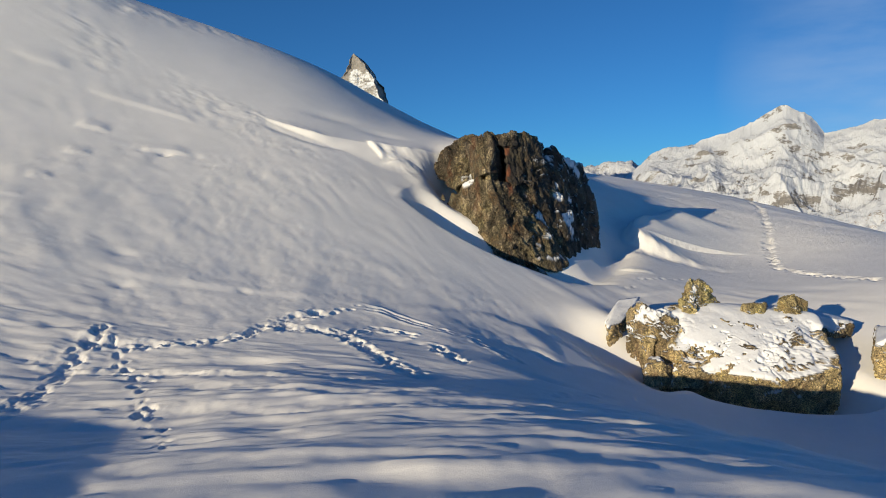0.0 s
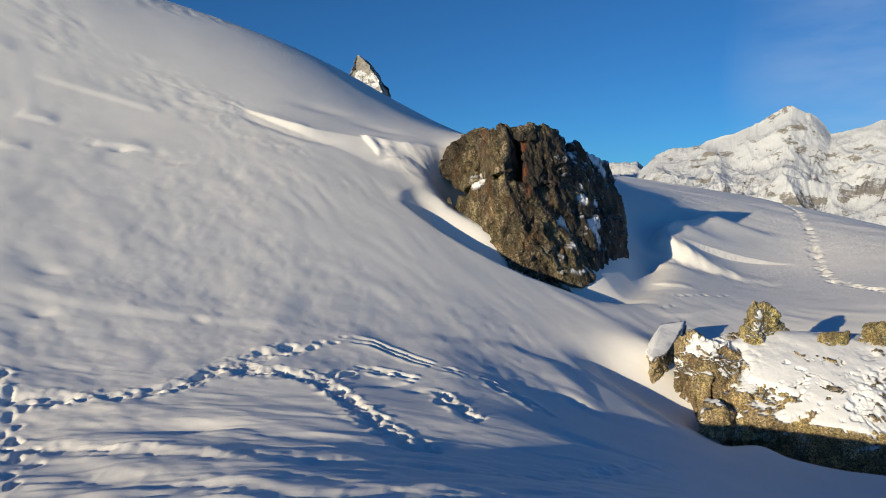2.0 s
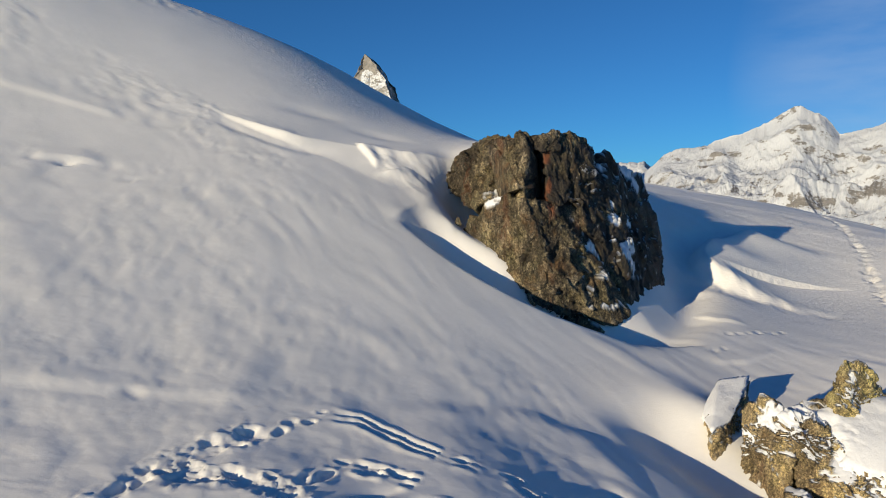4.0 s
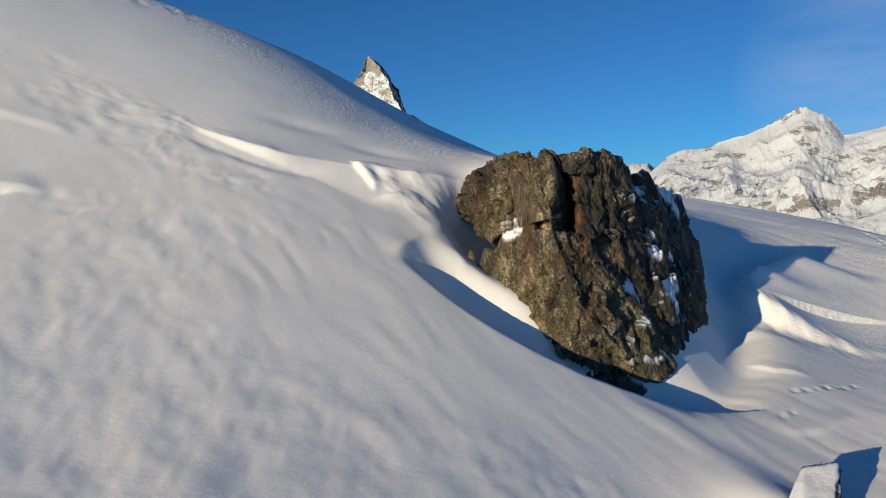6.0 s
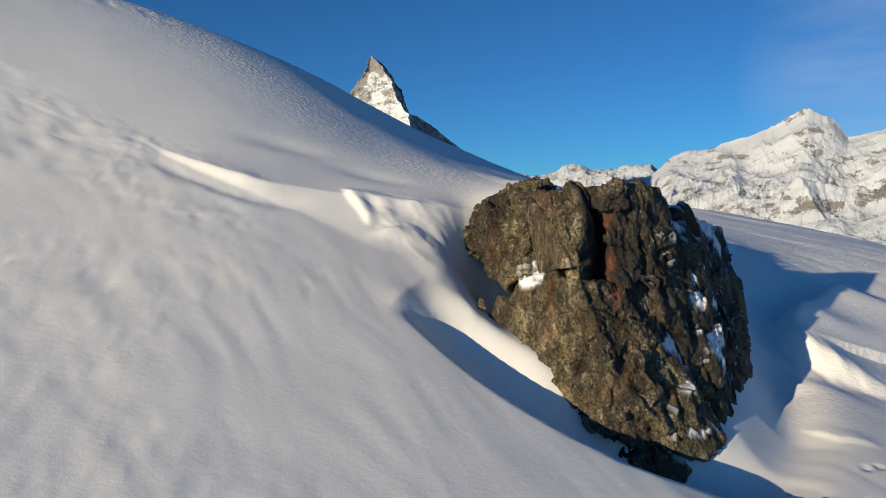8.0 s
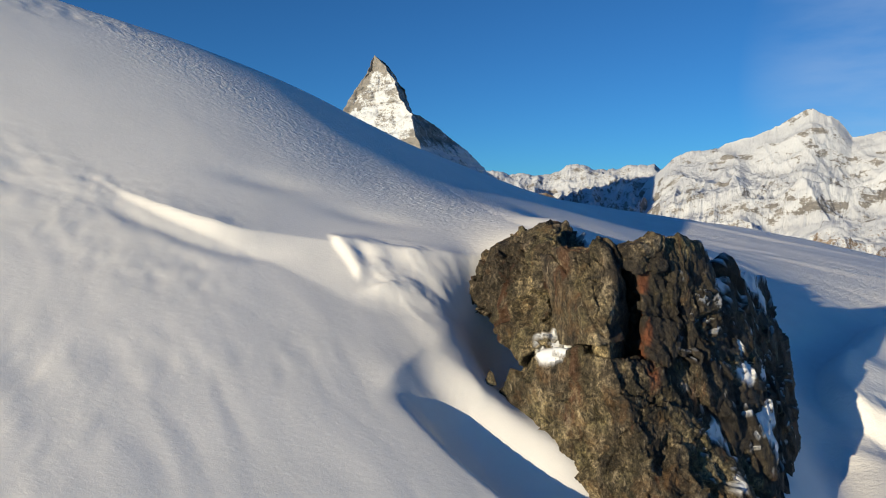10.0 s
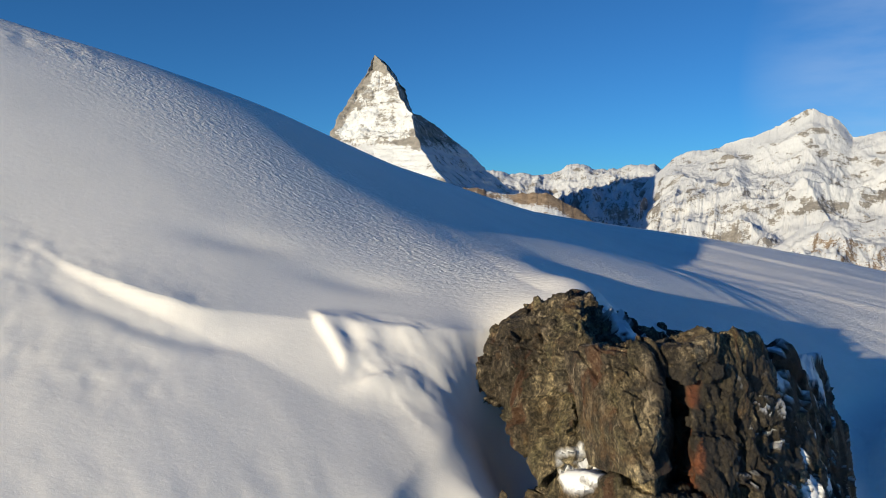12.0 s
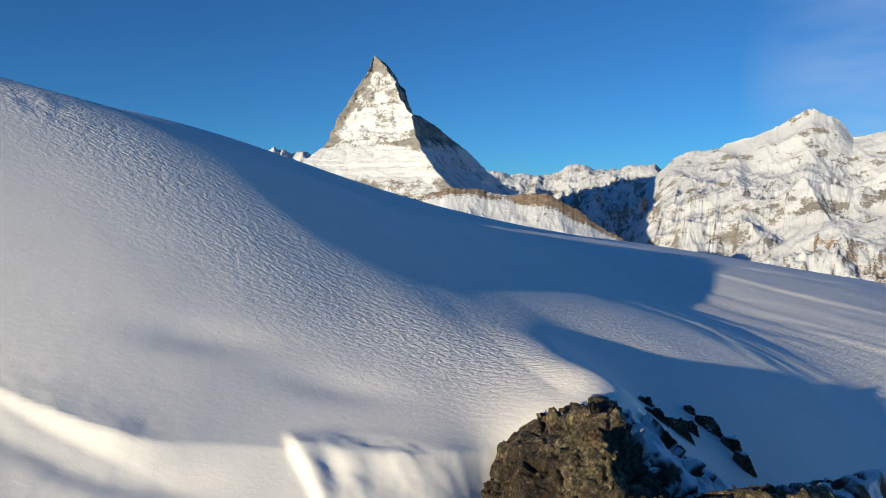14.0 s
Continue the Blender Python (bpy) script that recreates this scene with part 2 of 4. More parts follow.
def along(x, y, line):
    """Distance from a line of points (to its left: plus), and how far along it, 0 to 1."""
    line = np.array(line, float)
    seg = np.hypot(*np.diff(line, axis=0).T)
    total, run = seg.sum(), 0.0
    best, side, where = np.full_like(x, 9e9), np.ones_like(x), np.zeros_like(x)
    for (ax, ay), (bx, by), length in zip(line[:-1], line[1:], seg):
        ux, uy = (bx - ax) / length, (by - ay) / length
        t = np.clip((x - ax) * ux + (y - ay) * uy, 0, length)
        dx, dy = x - ax - t * ux, y - ay - t * uy
        d = np.hypot(dx, dy)
        closer = d < best
        best = np.where(closer, d, best)
        side = np.where(closer, np.sign(ux * dy - uy * dx + 1e-9), side)
        where = np.where(closer, (run + t) / total, where)
        run += length
    return best * side, where


def drift(x, y, line, height, decay, face, start=0.25, end=0.85):
    """A wind drift: a short face on the line's right, and a long fall on its left."""
    d, w = along(x, y, line)
    ends = smooth(0, start, w) * (1 - smooth(end, 1, w)) * (1 - smooth(decay * 0.6, decay * 1.5, np.abs(d)))
    return height * ends * smooth(-face, face, d) * np.exp(-np.maximum(d, 0) / decay)


def trough(x, y, line, depth, width):
    d, w = along(x, y, line)
    return -depth * np.exp(-(d / width) ** 2) * smooth(-0.01, 0.25, w) * (1 - smooth(0.8, 1.01, w))


def knoll(x, y, cx, cy, rx, ry, h, turn=0.0):
    c, s = math.cos(radians(turn)), math.sin(radians(turn))
    u, v = (x - cx) * c + (y - cy) * s, -(x - cx) * s + (y - cy) * c
    return h * np.exp(-(u / rx) ** 2 - (v / ry) ** 2)


def trodden(x, y, line, depth, width, seed):
    """A beaten path: a ragged trench with clods beside it."""
    d, w = along(x, y, line)
    ends = smooth(-0.005, 0.04, w) * (1 - smooth(0.96, 1.005, w))
    d = d + 0.06 * fbm(x / 0.3, y / 0.3, octaves=2, seed=seed)
    cut = -depth * np.exp(-(d / width) ** 4) * (0.65 + 0.5 * fbm(x / 0.22, y / 0.22, octaves=2, seed=seed + 1))
    clods = 0.5 * depth * np.exp(-(d / (1.9 * width)) ** 4) * np.maximum(fbm(x / 0.13, y / 0.13, octaves=3, seed=seed + 2, gain=0.7), -0.25)
    return (cut + clods) * ends


def rounded(line, times=3):
    """A line of points with its corners cut."""
    p = np.array(line, float)
    for _ in range(times):
        mid = np.stack([0.75 * p[:-1] + 0.25 * p[1:], 0.25 * p[:-1] + 0.75 * p[1:]], 1).reshape(-1, 2)
        p = np.concatenate([p[:1], mid, p[-1:]])
    return p


def profile(x, at, values, soft=0.35):
    """Values given at some places, smoothly joined."""
    grid = np.arange(at[0] - 2, at[-1] + 2, 0.05)
    bell = np.exp(-(np.arange(-60, 61) * 0.05 / soft) ** 2 / 2)
    table = np.convolve(np.pad(np.interp(grid, at, values), 60, mode="edge"), bell / bell.sum(), "valid")
    return np.interp(x, grid, table)


def slide(x, y, line, seed):
    """A slipped stride: two narrow grooves side by side with thrown-up rims, broken along the way."""
    d, w = along(x, y, line)
    ends = smooth(-0.01, 0.05, w) * (1 - smooth(0.95, 1.01, w))
    part_way = 0.12 + 1.0 * smooth(-0.15, 0.35, fbm(w * 6, w * 0, octaves=2, seed=seed))
    d = d + 0.04 * fbm(x / 0.3, y / 0.3, octaves=3, seed=seed + 1)
    cut = -0.055 * (np.exp(-((d - 0.08) / 0.042) ** 2) + np.exp(-((d + 0.07) / 0.045) ** 2)) * part_way
    return (cut + 0.030 * (np.exp(-((d - 0.17) / 0.05) ** 2) + np.exp(-((d + 0.005) / 0.03) ** 2) + np.exp(-((d + 0.17) / 0.05) ** 2)) * part_way) * ends


LIP = rounded([(-6.5, 24.35), (-5.87, 24.13), (-5.16, 24.0), (-4.4, 23.93), (-3.9, 24.0), (-3.46, 24.2), (-2.8, 24.4), (-2.1, 24.5), (-1.4, 24.62), (-0.8, 24.88), (-0.3, 25.2), (0.15, 25.5), (0.6, 25.62), (1.0, 25.62), (1.45, 25.8), (2.0, 26.4)])
SCOOP = rounded([(-1.5, 21.95), (-1.0, 21.72), (-0.55, 21.42), (0.0, 21.12), (0.8, 20.85), (2.0, 20.65), (3.2, 20.75), (4.2, 21.1)])
BANK = rounded([(12.0, 33.2), (9.9, 30.7), (8.6, 29.4), (7.7, 28.3), (7.28, 27.5), (7.4, 26.95), (7.85, 26.5), (8.7, 26.15), (9.9, 25.75)])


def ground(x, y):
    z = hill(x, y)
    # behind the first viewpoint the ground runs out level, with a low swell
    level = smooth(3.0, -9.0, y + 0.25 * x)
    z = z * (1 - level) + level * (1.7 - 0.02 * x + 0.012 * y)
    z = z + knoll(x, y, -15, -3.5, 8, 3.0, 0.55, 30)
    # the wind lip: an undercut edge of the upper slope, low at its far end and high beside the boulder
    d, w = along(x, y, LIP)
    high = profile(x, (-6.1, -5.7, -5.2, -4.4, -3.5, -2.8, -2.1, -1.4, -0.8, -0.3, 0.15, 0.7, 1.3, 1.8, 2.6), (0, 0.07, 0.15, 0.20, 0.16, 0.20, 0.32, 0.50, 0.58, 0.64, 0.8, 1.12, 1.5, 1.1, 0))
    face = profile(x, (-5.9, -4.4, -3.7, -3.0, -2.3, -1.4, -0.6, 0.2), (0.07, 0.12, 0.28, 0.7, 1.0, 1.15, 0.8, 0.35))
    worn = d + 0.03 * fbm(x / 0.6, y / 0.6, octaves=3, seed=36) * smooth(-3.2, -2.2, x)
    z = z + high * np.clip((worn + face) / face, 0, 1) ** 1.25 * np.exp(-np.maximum(d, 0) / profile(x, (-6, -4, -2.5, 0.3, 1.5), (0.3, 0.8, 2.6, 2.6, 1.5), 0.7)) * (1 - smooth(2.5, 6.0, np.abs(d)))
    z = z - 0.05 * np.exp(-((d + 0.34) / 0.16) ** 2) * smooth(0.02, 0.12, w) * (1 - smooth(0.28, 0.4, w))
    # the broken drift below it: a standing block, hollows and clods
    z = z + drift(x, y, [(-2.72, 24.75), (-2.5, 24.4), (-2.22, 24.12), (-2.0, 23.86)], 0.12, 0.6, 0.08, 0.4, 0.85)
    z = z + knoll(x, y, -1.98, 24.32, 0.22, 0.16, -0.09, -40) + knoll(x, y, -1.62, 23.85, 0.28, 0.09, 0.10, 25)
    crumbled = smooth(1.4, 0.5, np.hypot((x + 1.2) / 1.0, (y - 24.35) / 0.62))
    z = z + crumbled * (0.04 * fbm(x / 0.7, y / 0.4, octaves=4, seed=37, gain=0.5))
    # the hollow under the overhang, and the slope's ragged edge above it
    z = z + knoll(x, y, 0.22, 24.15, 0.50, 1.0, -0.75, 12) + knoll(x, y, 0.55, 24.6, 0.5, 0.9, -0.5)
    z = z + drift(x, y, [(-0.95, 23.0), (-0.68, 23.3), (-0.5, 23.6), (-0.45, 24.0), (-0.42, 24.35)], 0.07, 2.2, 0.14, 0.35, 0.6)
    # the scoop: its wall falls from an edge on the slope's side and rises again to the rock
    d, w = along(x, y, SCOOP)
    deep = np.interp(w, (0, 0.12, 0.3, 0.55, 0.85, 1.0), (0, 0.45, 0.72, 0.75, 0.5, 0.1))
    z = z - deep * smooth(-0.06, 0.50, d) * (1 - smooth(0.70, 1.45, d))
    z = z + drift(x, y, [(-1.75, 21.98), (-1.0, 22.2), (-0.4, 22.5), (0.05, 22.75)], 0.08, 0.45, 0.12, 0.5, 0.9)
    z = z + knoll(x, y, 2.75, 21.7, 0.9, 0.5, -0.60) + knoll(x, y, 2.1, 21.85, 0.8, 0.4, -0.40, -20) + trough(x, y, [(2.4, 21.2), (3.6, 21.5), (4.8, 22.3), (5.6, 23.5), (6.3, 25.5), (6.6, 27.0)], 0.48, 0.7)
    z = z + knoll(x, y, 0.7, 27.4, 1.9, 1.8, 0.12) + knoll(x, y, 2.4, 26.9, 1.2, 1.2, 0.5)
    # the bank on the far side, steep towards the rock, with rounded swells along its crest
    z = z + drift(x, y, BANK, 0.55, 2.6, 0.30, 0.35, 0.7)
    d, w = along(x, y, BANK)
    z = z - 0.16 * np.exp(-((d + 0.5) / 0.45) ** 2) * smooth(0.3, 0.5, w) * (1 - smooth(0.75, 0.95, w))
    z = z + 0.05 * smooth(0.9, 0.2, np.abs(d)) * smooth(0.4, 0.55, w) * fbm(x / 0.45, y / 0.9, octaves=2, seed=44)
    z = z + knoll(x, y, 8.6, 28.4, 1.6, 0.5, 0.14, 12) + knoll(x, y, 10.9, 30.9, 2.0, 0.6, 0.2, 8) + knoll(x, y, 6.5, 27.0, 0.9, 2.4, -0.30, -30)
    # trench before the flat rock, and the lip of the mound with the footprints
    z = z + trough(x, y, [(2.7, 18.4), (3.7, 17.3), (4.6, 16.2), (5.6, 15.3)], 0.36, 0.7)
    d, w = along(x, y, [(4.25, 16.75), (4.5, 16.25), (5.1, 15.6), (5.8, 14.98), (6.7, 14.75), (7.6, 14.6), (9.0, 14.55), (10.2, 14.9)])
    z = z - 0.75 * smooth(-0.05, 0.42, d) * (1 - smooth(1.3, 2.1, d)) * smooth(0, 0.15, w) * (1 - smooth(0.85, 1, w))
    z = z + knoll(x, y, 4.35, 18.45, 0.5, 0.5, 0.12, -30)
    z = z + drift(x, y, [(2.75, 14.4), (2.5, 15.9), (2.1, 16.8), (1.25, 17.1), (0.3, 16.8), (-1.2, 16.2)], 0.07, 1.2, 0.25)
    # swells, wind furrows and small bumps
    close = np.exp(-((x - 2) / 45) ** 2 - ((y - 22) / 45) ** 2)
    front = 1 - smooth(9.5, 14.5, y + 0.15 * x)
    slope = smooth(15, 18, y)
    z = z + close * (0.07 - 0.045 * slope) * fbm(x / 4.1, y / 3.2, octaves=3, seed=3)
    u, v = x * 0.66 + y * 0.75, x * 0.75 - y * 0.66
    z = z + close * 0.019 * fbm(u / 0.5 + 0.5 * value(x / 1.3, y / 1.3, seed=13), v / 2.2, octaves=3, seed=11, gain=0.45) * smooth(13, 17, y) * (1 - smooth(21.5, 24.5, y)) * (0.5 + 0.5 * value(x / 3, y / 3, seed=12))
    z = z + front * close * (0.055 * fbm(x / 2.6, y / 0.95, octaves=3, seed=21) + 0.022 * fbm(x / 0.7, y / 0.22, octaves=3, seed=23))
    left = smooth(-1.5, -5.5, x) * smooth(12, 14, y)
    z = z + close * left * (1 - smooth(18, 22.5, y)) * 0.012 * fbm(u / 0.7, v / 1.8, octaves=3, seed=27)
    rough = smooth(0.0, 0.5, fbm(x / 5.0, y / 5.0, octaves=2, seed=31))
    z = z + close * 0.012 * (1 - 0.8 * smooth(20, 24, y)) * rough * fbm(x / 0.45, y / 0.45, octaves=3, seed=33)
    plain = smooth(26, 34, y) * smooth(3, 9, x + 0.2 * (y - 30)) * (1 - smooth(70, 110, np.hypot(x, y)))
    z = z + plain * 0.03 * fbm(u / 1.2, v / 4.0, octaves=4, seed=43)
    z = z + front * close * 0.030 * np.maximum(fbm(x / 1.3, y / 0.24, octaves=4, seed=25, gain=0.6) - 0.25, 0)
    z = z + drift(x, y, [(-11.4, 22.25), (-10.6, 22.36), (-9.4, 22.55), (-8.3, 22.65), (-7.9, 22.6)], 0.05, 0.5, 0.08) + drift(x, y, [(-13.6, 22.3), (-13.0, 22.43), (-12.0, 22.7)], 0.06, 0.4, 0.08)
    z = z + drift(x, y, [(-8.0, 14.9), (-6.4, 14.9), (-5.0, 15.15), (-3.4, 15.5), (-2.2, 15.75)], 0.045, 0.9, 0.15, 0.2, 0.7)
    d, w = along(x, y, [(-15.0, 25.0), (-12.0, 26.6), (-9.1, 28.8), (-7.6, 29.8)])
    z = z + 0.035 * np.exp(-(d / 0.55) ** 2) * (1 - smooth(0.9, 1, w)) * fbm(x / 0.5, y / 0.5, octaves=3, seed=46)
    z = z + knoll(x, y, 0.6, 11.6, 2.0, 1.3, -0.24) + knoll(x, y, 0.2, 14.9, 1.3, 0.9, 0.15) + knoll(x, y, 3.9, 18.7, 1.0, 1.3, 0.16, -35)
    # pits, broken crust and small drifts on the slope
    for cx, cy, rx, ry, h, turn in ((-7.09, 12.64, 0.30, 0.16, -0.08, 15), (-6.39, 12.26, 0.34, 0.12, -0.07, 10), (-4.42, 15.27, 0.16, 0.10, -0.035, 0), (-6.74, 14.49, 0.22, 0.12, -0.05, 20), (-7.17, 15.62, 0.25, 0.14, -0.05, 10),
                                    (-3.36, 11.81, 0.55, 0.16, -0.08, 8), (-1.0, 14.0, 0.25, 0.10, -0.05, 30), (-0.55, 13.9, 0.16, 0.10, -0.05, 30), (-8.12, 20.48, 0.16, 0.09, -0.09, 20), (-4.1, 25.9, 0.9, 0.3, -0.07, 20), (-2.2, 25.8, 0.8, 0.3, -0.05, 10),
                                    (1.85, 13.2, 0.5, 0.14, -0.07, -20), (2.2, 15.1, 0.4, 0.16, -0.07, -50)):
        z = z + knoll(x, y, cx, cy, rx, ry, h, turn)
    for line, h in (([(-9.0, 20.3), (-8.45, 20.5), (-8.0, 20.65), (-7.3, 20.8)], 0.07), ([(-10.8, 20.6), (-10.3, 20.72), (-9.8, 20.8)], 0.07), ([(-10.4, 19.15), (-9.7, 19.4)], 0.06), ([(-10.5, 17.55), (-9.9, 17.85)], 0.06), ([(-10.6, 16.5), (-10.0, 16.7)], 0.05),
                    ([(6.0, 24.1), (6.44, 23.42), (7.3, 23.3)], 0.05), ([(5.2, 20.6), (6.2, 21.0), (7.3, 21.9)], 0.05)):
        z = z + drift(x, y, line, h, 0.40, 0.06, 0.3, 0.7)
    crust = smooth(-3.2, -5.0, x) * smooth(21.4, 22.4, y + 0.1 * x) * (1 - smooth(24.0, 24.8, y + 0.1 * (x + 5)))
    z = z + crust * 0.014 * fbm(x / 0.40, y / 0.30, octaves=3, seed=56) * (0.4 + smooth(-0.3, 0.4, fbm(x / 1.7, y / 1.7, octaves=2, seed=57)))
    # long wind ridges on the far snowfield
    for line, h in (([(10.2, 49.2), (11.3, 48.2), (13.4, 46.2), (16.2, 44.1), (19.0, 42.3)], 0.07), ([(13.0, 54.2), (15.8, 54.7), (19.2, 55.3), (25.1, 59.1)], 0.09), ([(5.6, 35.8), (6.1, 34.9), (6.45, 33.7), (6.5, 32.6)], 0.04)):
        z = z + drift(x, y, line, h, 1.6, 0.28, 0.2, 0.8)
    # the footpaths
    near = (x > -9) & (x < 5) & (y > 6) & (y < 18)
    px, py = x[near], y[near]
    path = 0.7 * trodden(px, py, [(-6.4, 12.1), (-4.99, 12.48), (-4.38, 12.69), (-3.85, 13.2), (-3.55, 13.9), (-3.06, 14.5), (-2.56, 15.0)], 0.10, 0.13, 71)
    path = path + trodden(px, py, [(-3.43, 13.77), (-2.89, 13.88), (-2.32, 13.88), (-1.94, 13.63), (-1.54, 13.07), (-1.0, 12.34), (-0.56, 11.8), (-0.1, 11.75)], 0.085, 0.14, 74)
    path = path + 0.75 * slide(px, py, [(-1.93, 15.6), (-1.45, 15.65), (-0.77, 15.33), (-0.11, 15.0), (0.25, 14.9)], 77)
    path = path + 0.75 * slide(px, py, [(-1.85, 14.0), (-1.51, 14.57), (-1.07, 14.54), (-0.54, 14.34)], 80)
    path = path + trodden(px, py, [(-0.25, 13.9), (0.2, 13.17), (0.45, 13.0)], 0.09, 0.10, 83)
    path = path + 0.75 * slide(px, py, [(0.6, 14.84), (1.18, 14.45), (1.69, 13.86)], 86)
    path = path + trodden(px, py, [(-6.35, 12.9), (-6.22, 11.5), (-6.07, 10.7), (-5.9, 9.8), (-5.78, 8.6)], 0.07, 0.12, 89)
    for n, (a, b) in enumerate((([(-7.3, 11.4), (-4.4, 11.0), (-1.6, 10.6), (1.0, 11.1), (3.5, 13.4)], 0.035), ([(-4.1, 10.2), (-1.4, 9.3), (0.9, 9.7), (4.4, 12.4), (7.6, 12.6)], 0.02), ([(-6.0, 9.6), (-2.0, 8.6), (2.0, 8.9), (5.0, 10.6)], 0.02))):
        path = path + trodden(px, py, a, b, 0.14, 92 + 3 * n)
    z[near] += 0.8 * path
    far = smooth(80, 300, np.hypot(x - 5, y - 40))
    valley = -270 + 25 * fbm(x / 900, y / 900, octaves=3, seed=41)
    return z * (1 - far) + valley * far


def grid_lines(parts, grow, reach):
    mid = np.concatenate([np.arange(a, b, step) for a, b, step in parts])
    mid = mid[np.concatenate([[True], np.diff(mid) > 0.015])]
    up, down = [mid[-1]], [mid[0]]
    s, q = parts[-1][2], parts[0][2]
    while up[-1] < reach:
        s *= grow
        up.append(up[-1] + s)
    while down[-1] > -reach:
        q *= grow
        down.append(down[-1] - q)
    return np.array(down[:0:-1] + list(mid) + up[1:])


def prints(line, stride, gap, size, depth, seed):
    """Footprints left and right of a line of points: place, heading, size, depth."""
    r = random.Random(seed)
    line = [Vector(p) for p in line]
    out, side, carry = [], 1, 0.0
    for a, b in zip(line, line[1:]):
        d = b - a
        ahead = d.normalized()
        t = carry
        while t < d.length:
            p = a + ahead * t + Vector((-ahead.y, ahead.x)) * gap * side * r.uniform(0.3, 1.6)
            out.append((p.x, p.y, math.atan2(ahead.y, ahead.x) + r.uniform(-0.3, 0.3), size * r.uniform(0.6, 1.4), depth * r.uniform(0.4, 1.3)))
            side, t = -side, t + stride * r.uniform(0.5, 1.7)
        carry = t - d.length
    return out


BOOTS = (
    prints([(-5.9, 12.2), (-4.99, 12.48), (-4.38, 12.69), (-3.85, 13.2), (-3.55, 13.9), (-3.06, 14.5), (-2.56, 15.0), (-1.93, 15.6)], 0.23, 0.08, 0.065, 0.06, 1)
    + prints([(-1.93, 15.6), (-1.45, 15.65), (-0.77, 15.33), (-0.11, 15.0), (0.25, 14.9)], 0.75, 0.05, 0.07, 0.06, 2)
    + prints([(-3.43, 13.77), (-2.89, 13.88), (-2.32, 13.88), (-1.94, 13.63), (-1.54, 13.07), (-1.0, 12.34), (-0.56, 11.8), (-0.17, 11.8)], 0.16, 0.12, 0.065, 0.06, 3)
    + prints([(-1.85, 14.0), (-1.51, 14.57), (-1.07, 14.54), (-0.54, 14.34)], 0.5, 0.06, 0.08, 0.06, 4)
    + prints([(-0.19, 13.8), (0.2, 13.17), (0.42, 13.07)], 0.2, 0.08, 0.10, 0.065, 5)
    + prints([(0.6, 14.84), (1.18, 14.45), (1.69, 13.86)], 0.6, 0.06, 0.08, 0.06, 6)
    + prints([(-6.35, 12.8), (-5.65, 12.0), (-5.34, 11.3), (-4.77, 10.8), (-4.33, 9.67), (-3.41, 7.96), (-2.94, 7.1)], 0.26, 0.09, 0.065, 0.065, 7)
    + prints([(-6.35, 12.8), (-6.22, 11.5), (-6.07, 10.7), (-5.9, 9.8), (-5.78, 8.8)], 0.22, 0.12, 0.065, 0.055, 8)
    + prints([(17.4, 40.0), (16.3, 35.8), (15.0, 32.2), (13.3, 28.2), (12.65, 26.1), (12.84, 24.4), (13.3, 22.8), (13.7, 21.5)], 0.30, 0.05, 0.13, 0.12, 9)
    + [(a, b, 0.4 + 0.8 * k, 0.07 + 0.03 * (k % 3), 0.022) for k, (a, b) in enumerate(((-10.8, 20.7), (-10.0, 20.7), (-8.75, 20.4), (-8.1, 20.55), (-7.95, 20.6), (-7.3, 20.75), (-9.9, 19.3), (-10.2, 17.75), (-6.8, 20.45)))]
    + prints([(5.7, 21.3), (5.84, 21.6)], 0.2, 0.07, 0.07, 0.05, 10)
    + prints([(6.42, 22.48), (7.32, 22.96), (8.18, 23.3)], 0.24, 0.03, 0.06, 0.05, 11))


def build_ground():
    xs = grid_lines([(-10.9, -6.8, 0.10), (-6.8, 2.2, 0.034), (2.2, 9.4, 0.065), (9.4, 17.6, 0.13)], 1.06, 4900)
    ys = grid_lines([(6.8, 11.0, 0.05), (11.0, 16.0, 0.032), (16.0, 23.6, 0.075), (23.6, 25.2, 0.036), (25.2, 29.0, 0.055), (29.0, 41.0, 0.12), (41.0, 60.0, 0.32)], 1.06, 4900)
    x, y = np.meshgrid(xs, ys)
    z = ground(x, y)
    for px, py, turn, size, depth in BOOTS:
        i0, i1 = np.searchsorted(xs, (px - 0.6, px + 0.6))
        j0, j1 = np.searchsorted(ys, (py - 0.6, py + 0.6))
        bx, by = x[j0:j1, i0:i1] - px, y[j0:j1, i0:i1] - py
        c, s = math.cos(turn), math.sin(turn)
        r = np.hypot((bx * c + by * s) / (1.5 * size), (-bx * s + by * c) / (0.8 * size)) + 0.3 * value(bx * 13 + 5 * px, by * 13 + 5 * py, seed=53)
        z[j0:j1, i0:i1] += -0.85 * depth * np.exp(-r ** 6) + 0.22 * depth * np.exp(-((r - 1.45) / 0.35) ** 2) * (0.6 + 0.8 * value(bx * 9 + px, by * 9 + py, seed=51))
    ripple = smooth(24.5, 27.5, y + 0.25 * x) * (1 - smooth(45, 80, np.hypot(x, y))) * (0.4 + 0.6 * smooth(-0.3, 0.4, fbm(x / 6, y / 6, octaves=2, seed=61)))
    co = np.stack([x, y, z], -1).reshape(-1, 3)
    ob = mesh_object("ground", co, sheet_faces(len(ys), len(xs)), snow_mat, attrs=[("ripple", ripple.ravel())])
    return tagged(ob, "windblown white snow slope with footprints, drifts and ripples", "snow", kind="structure")


build_ground()


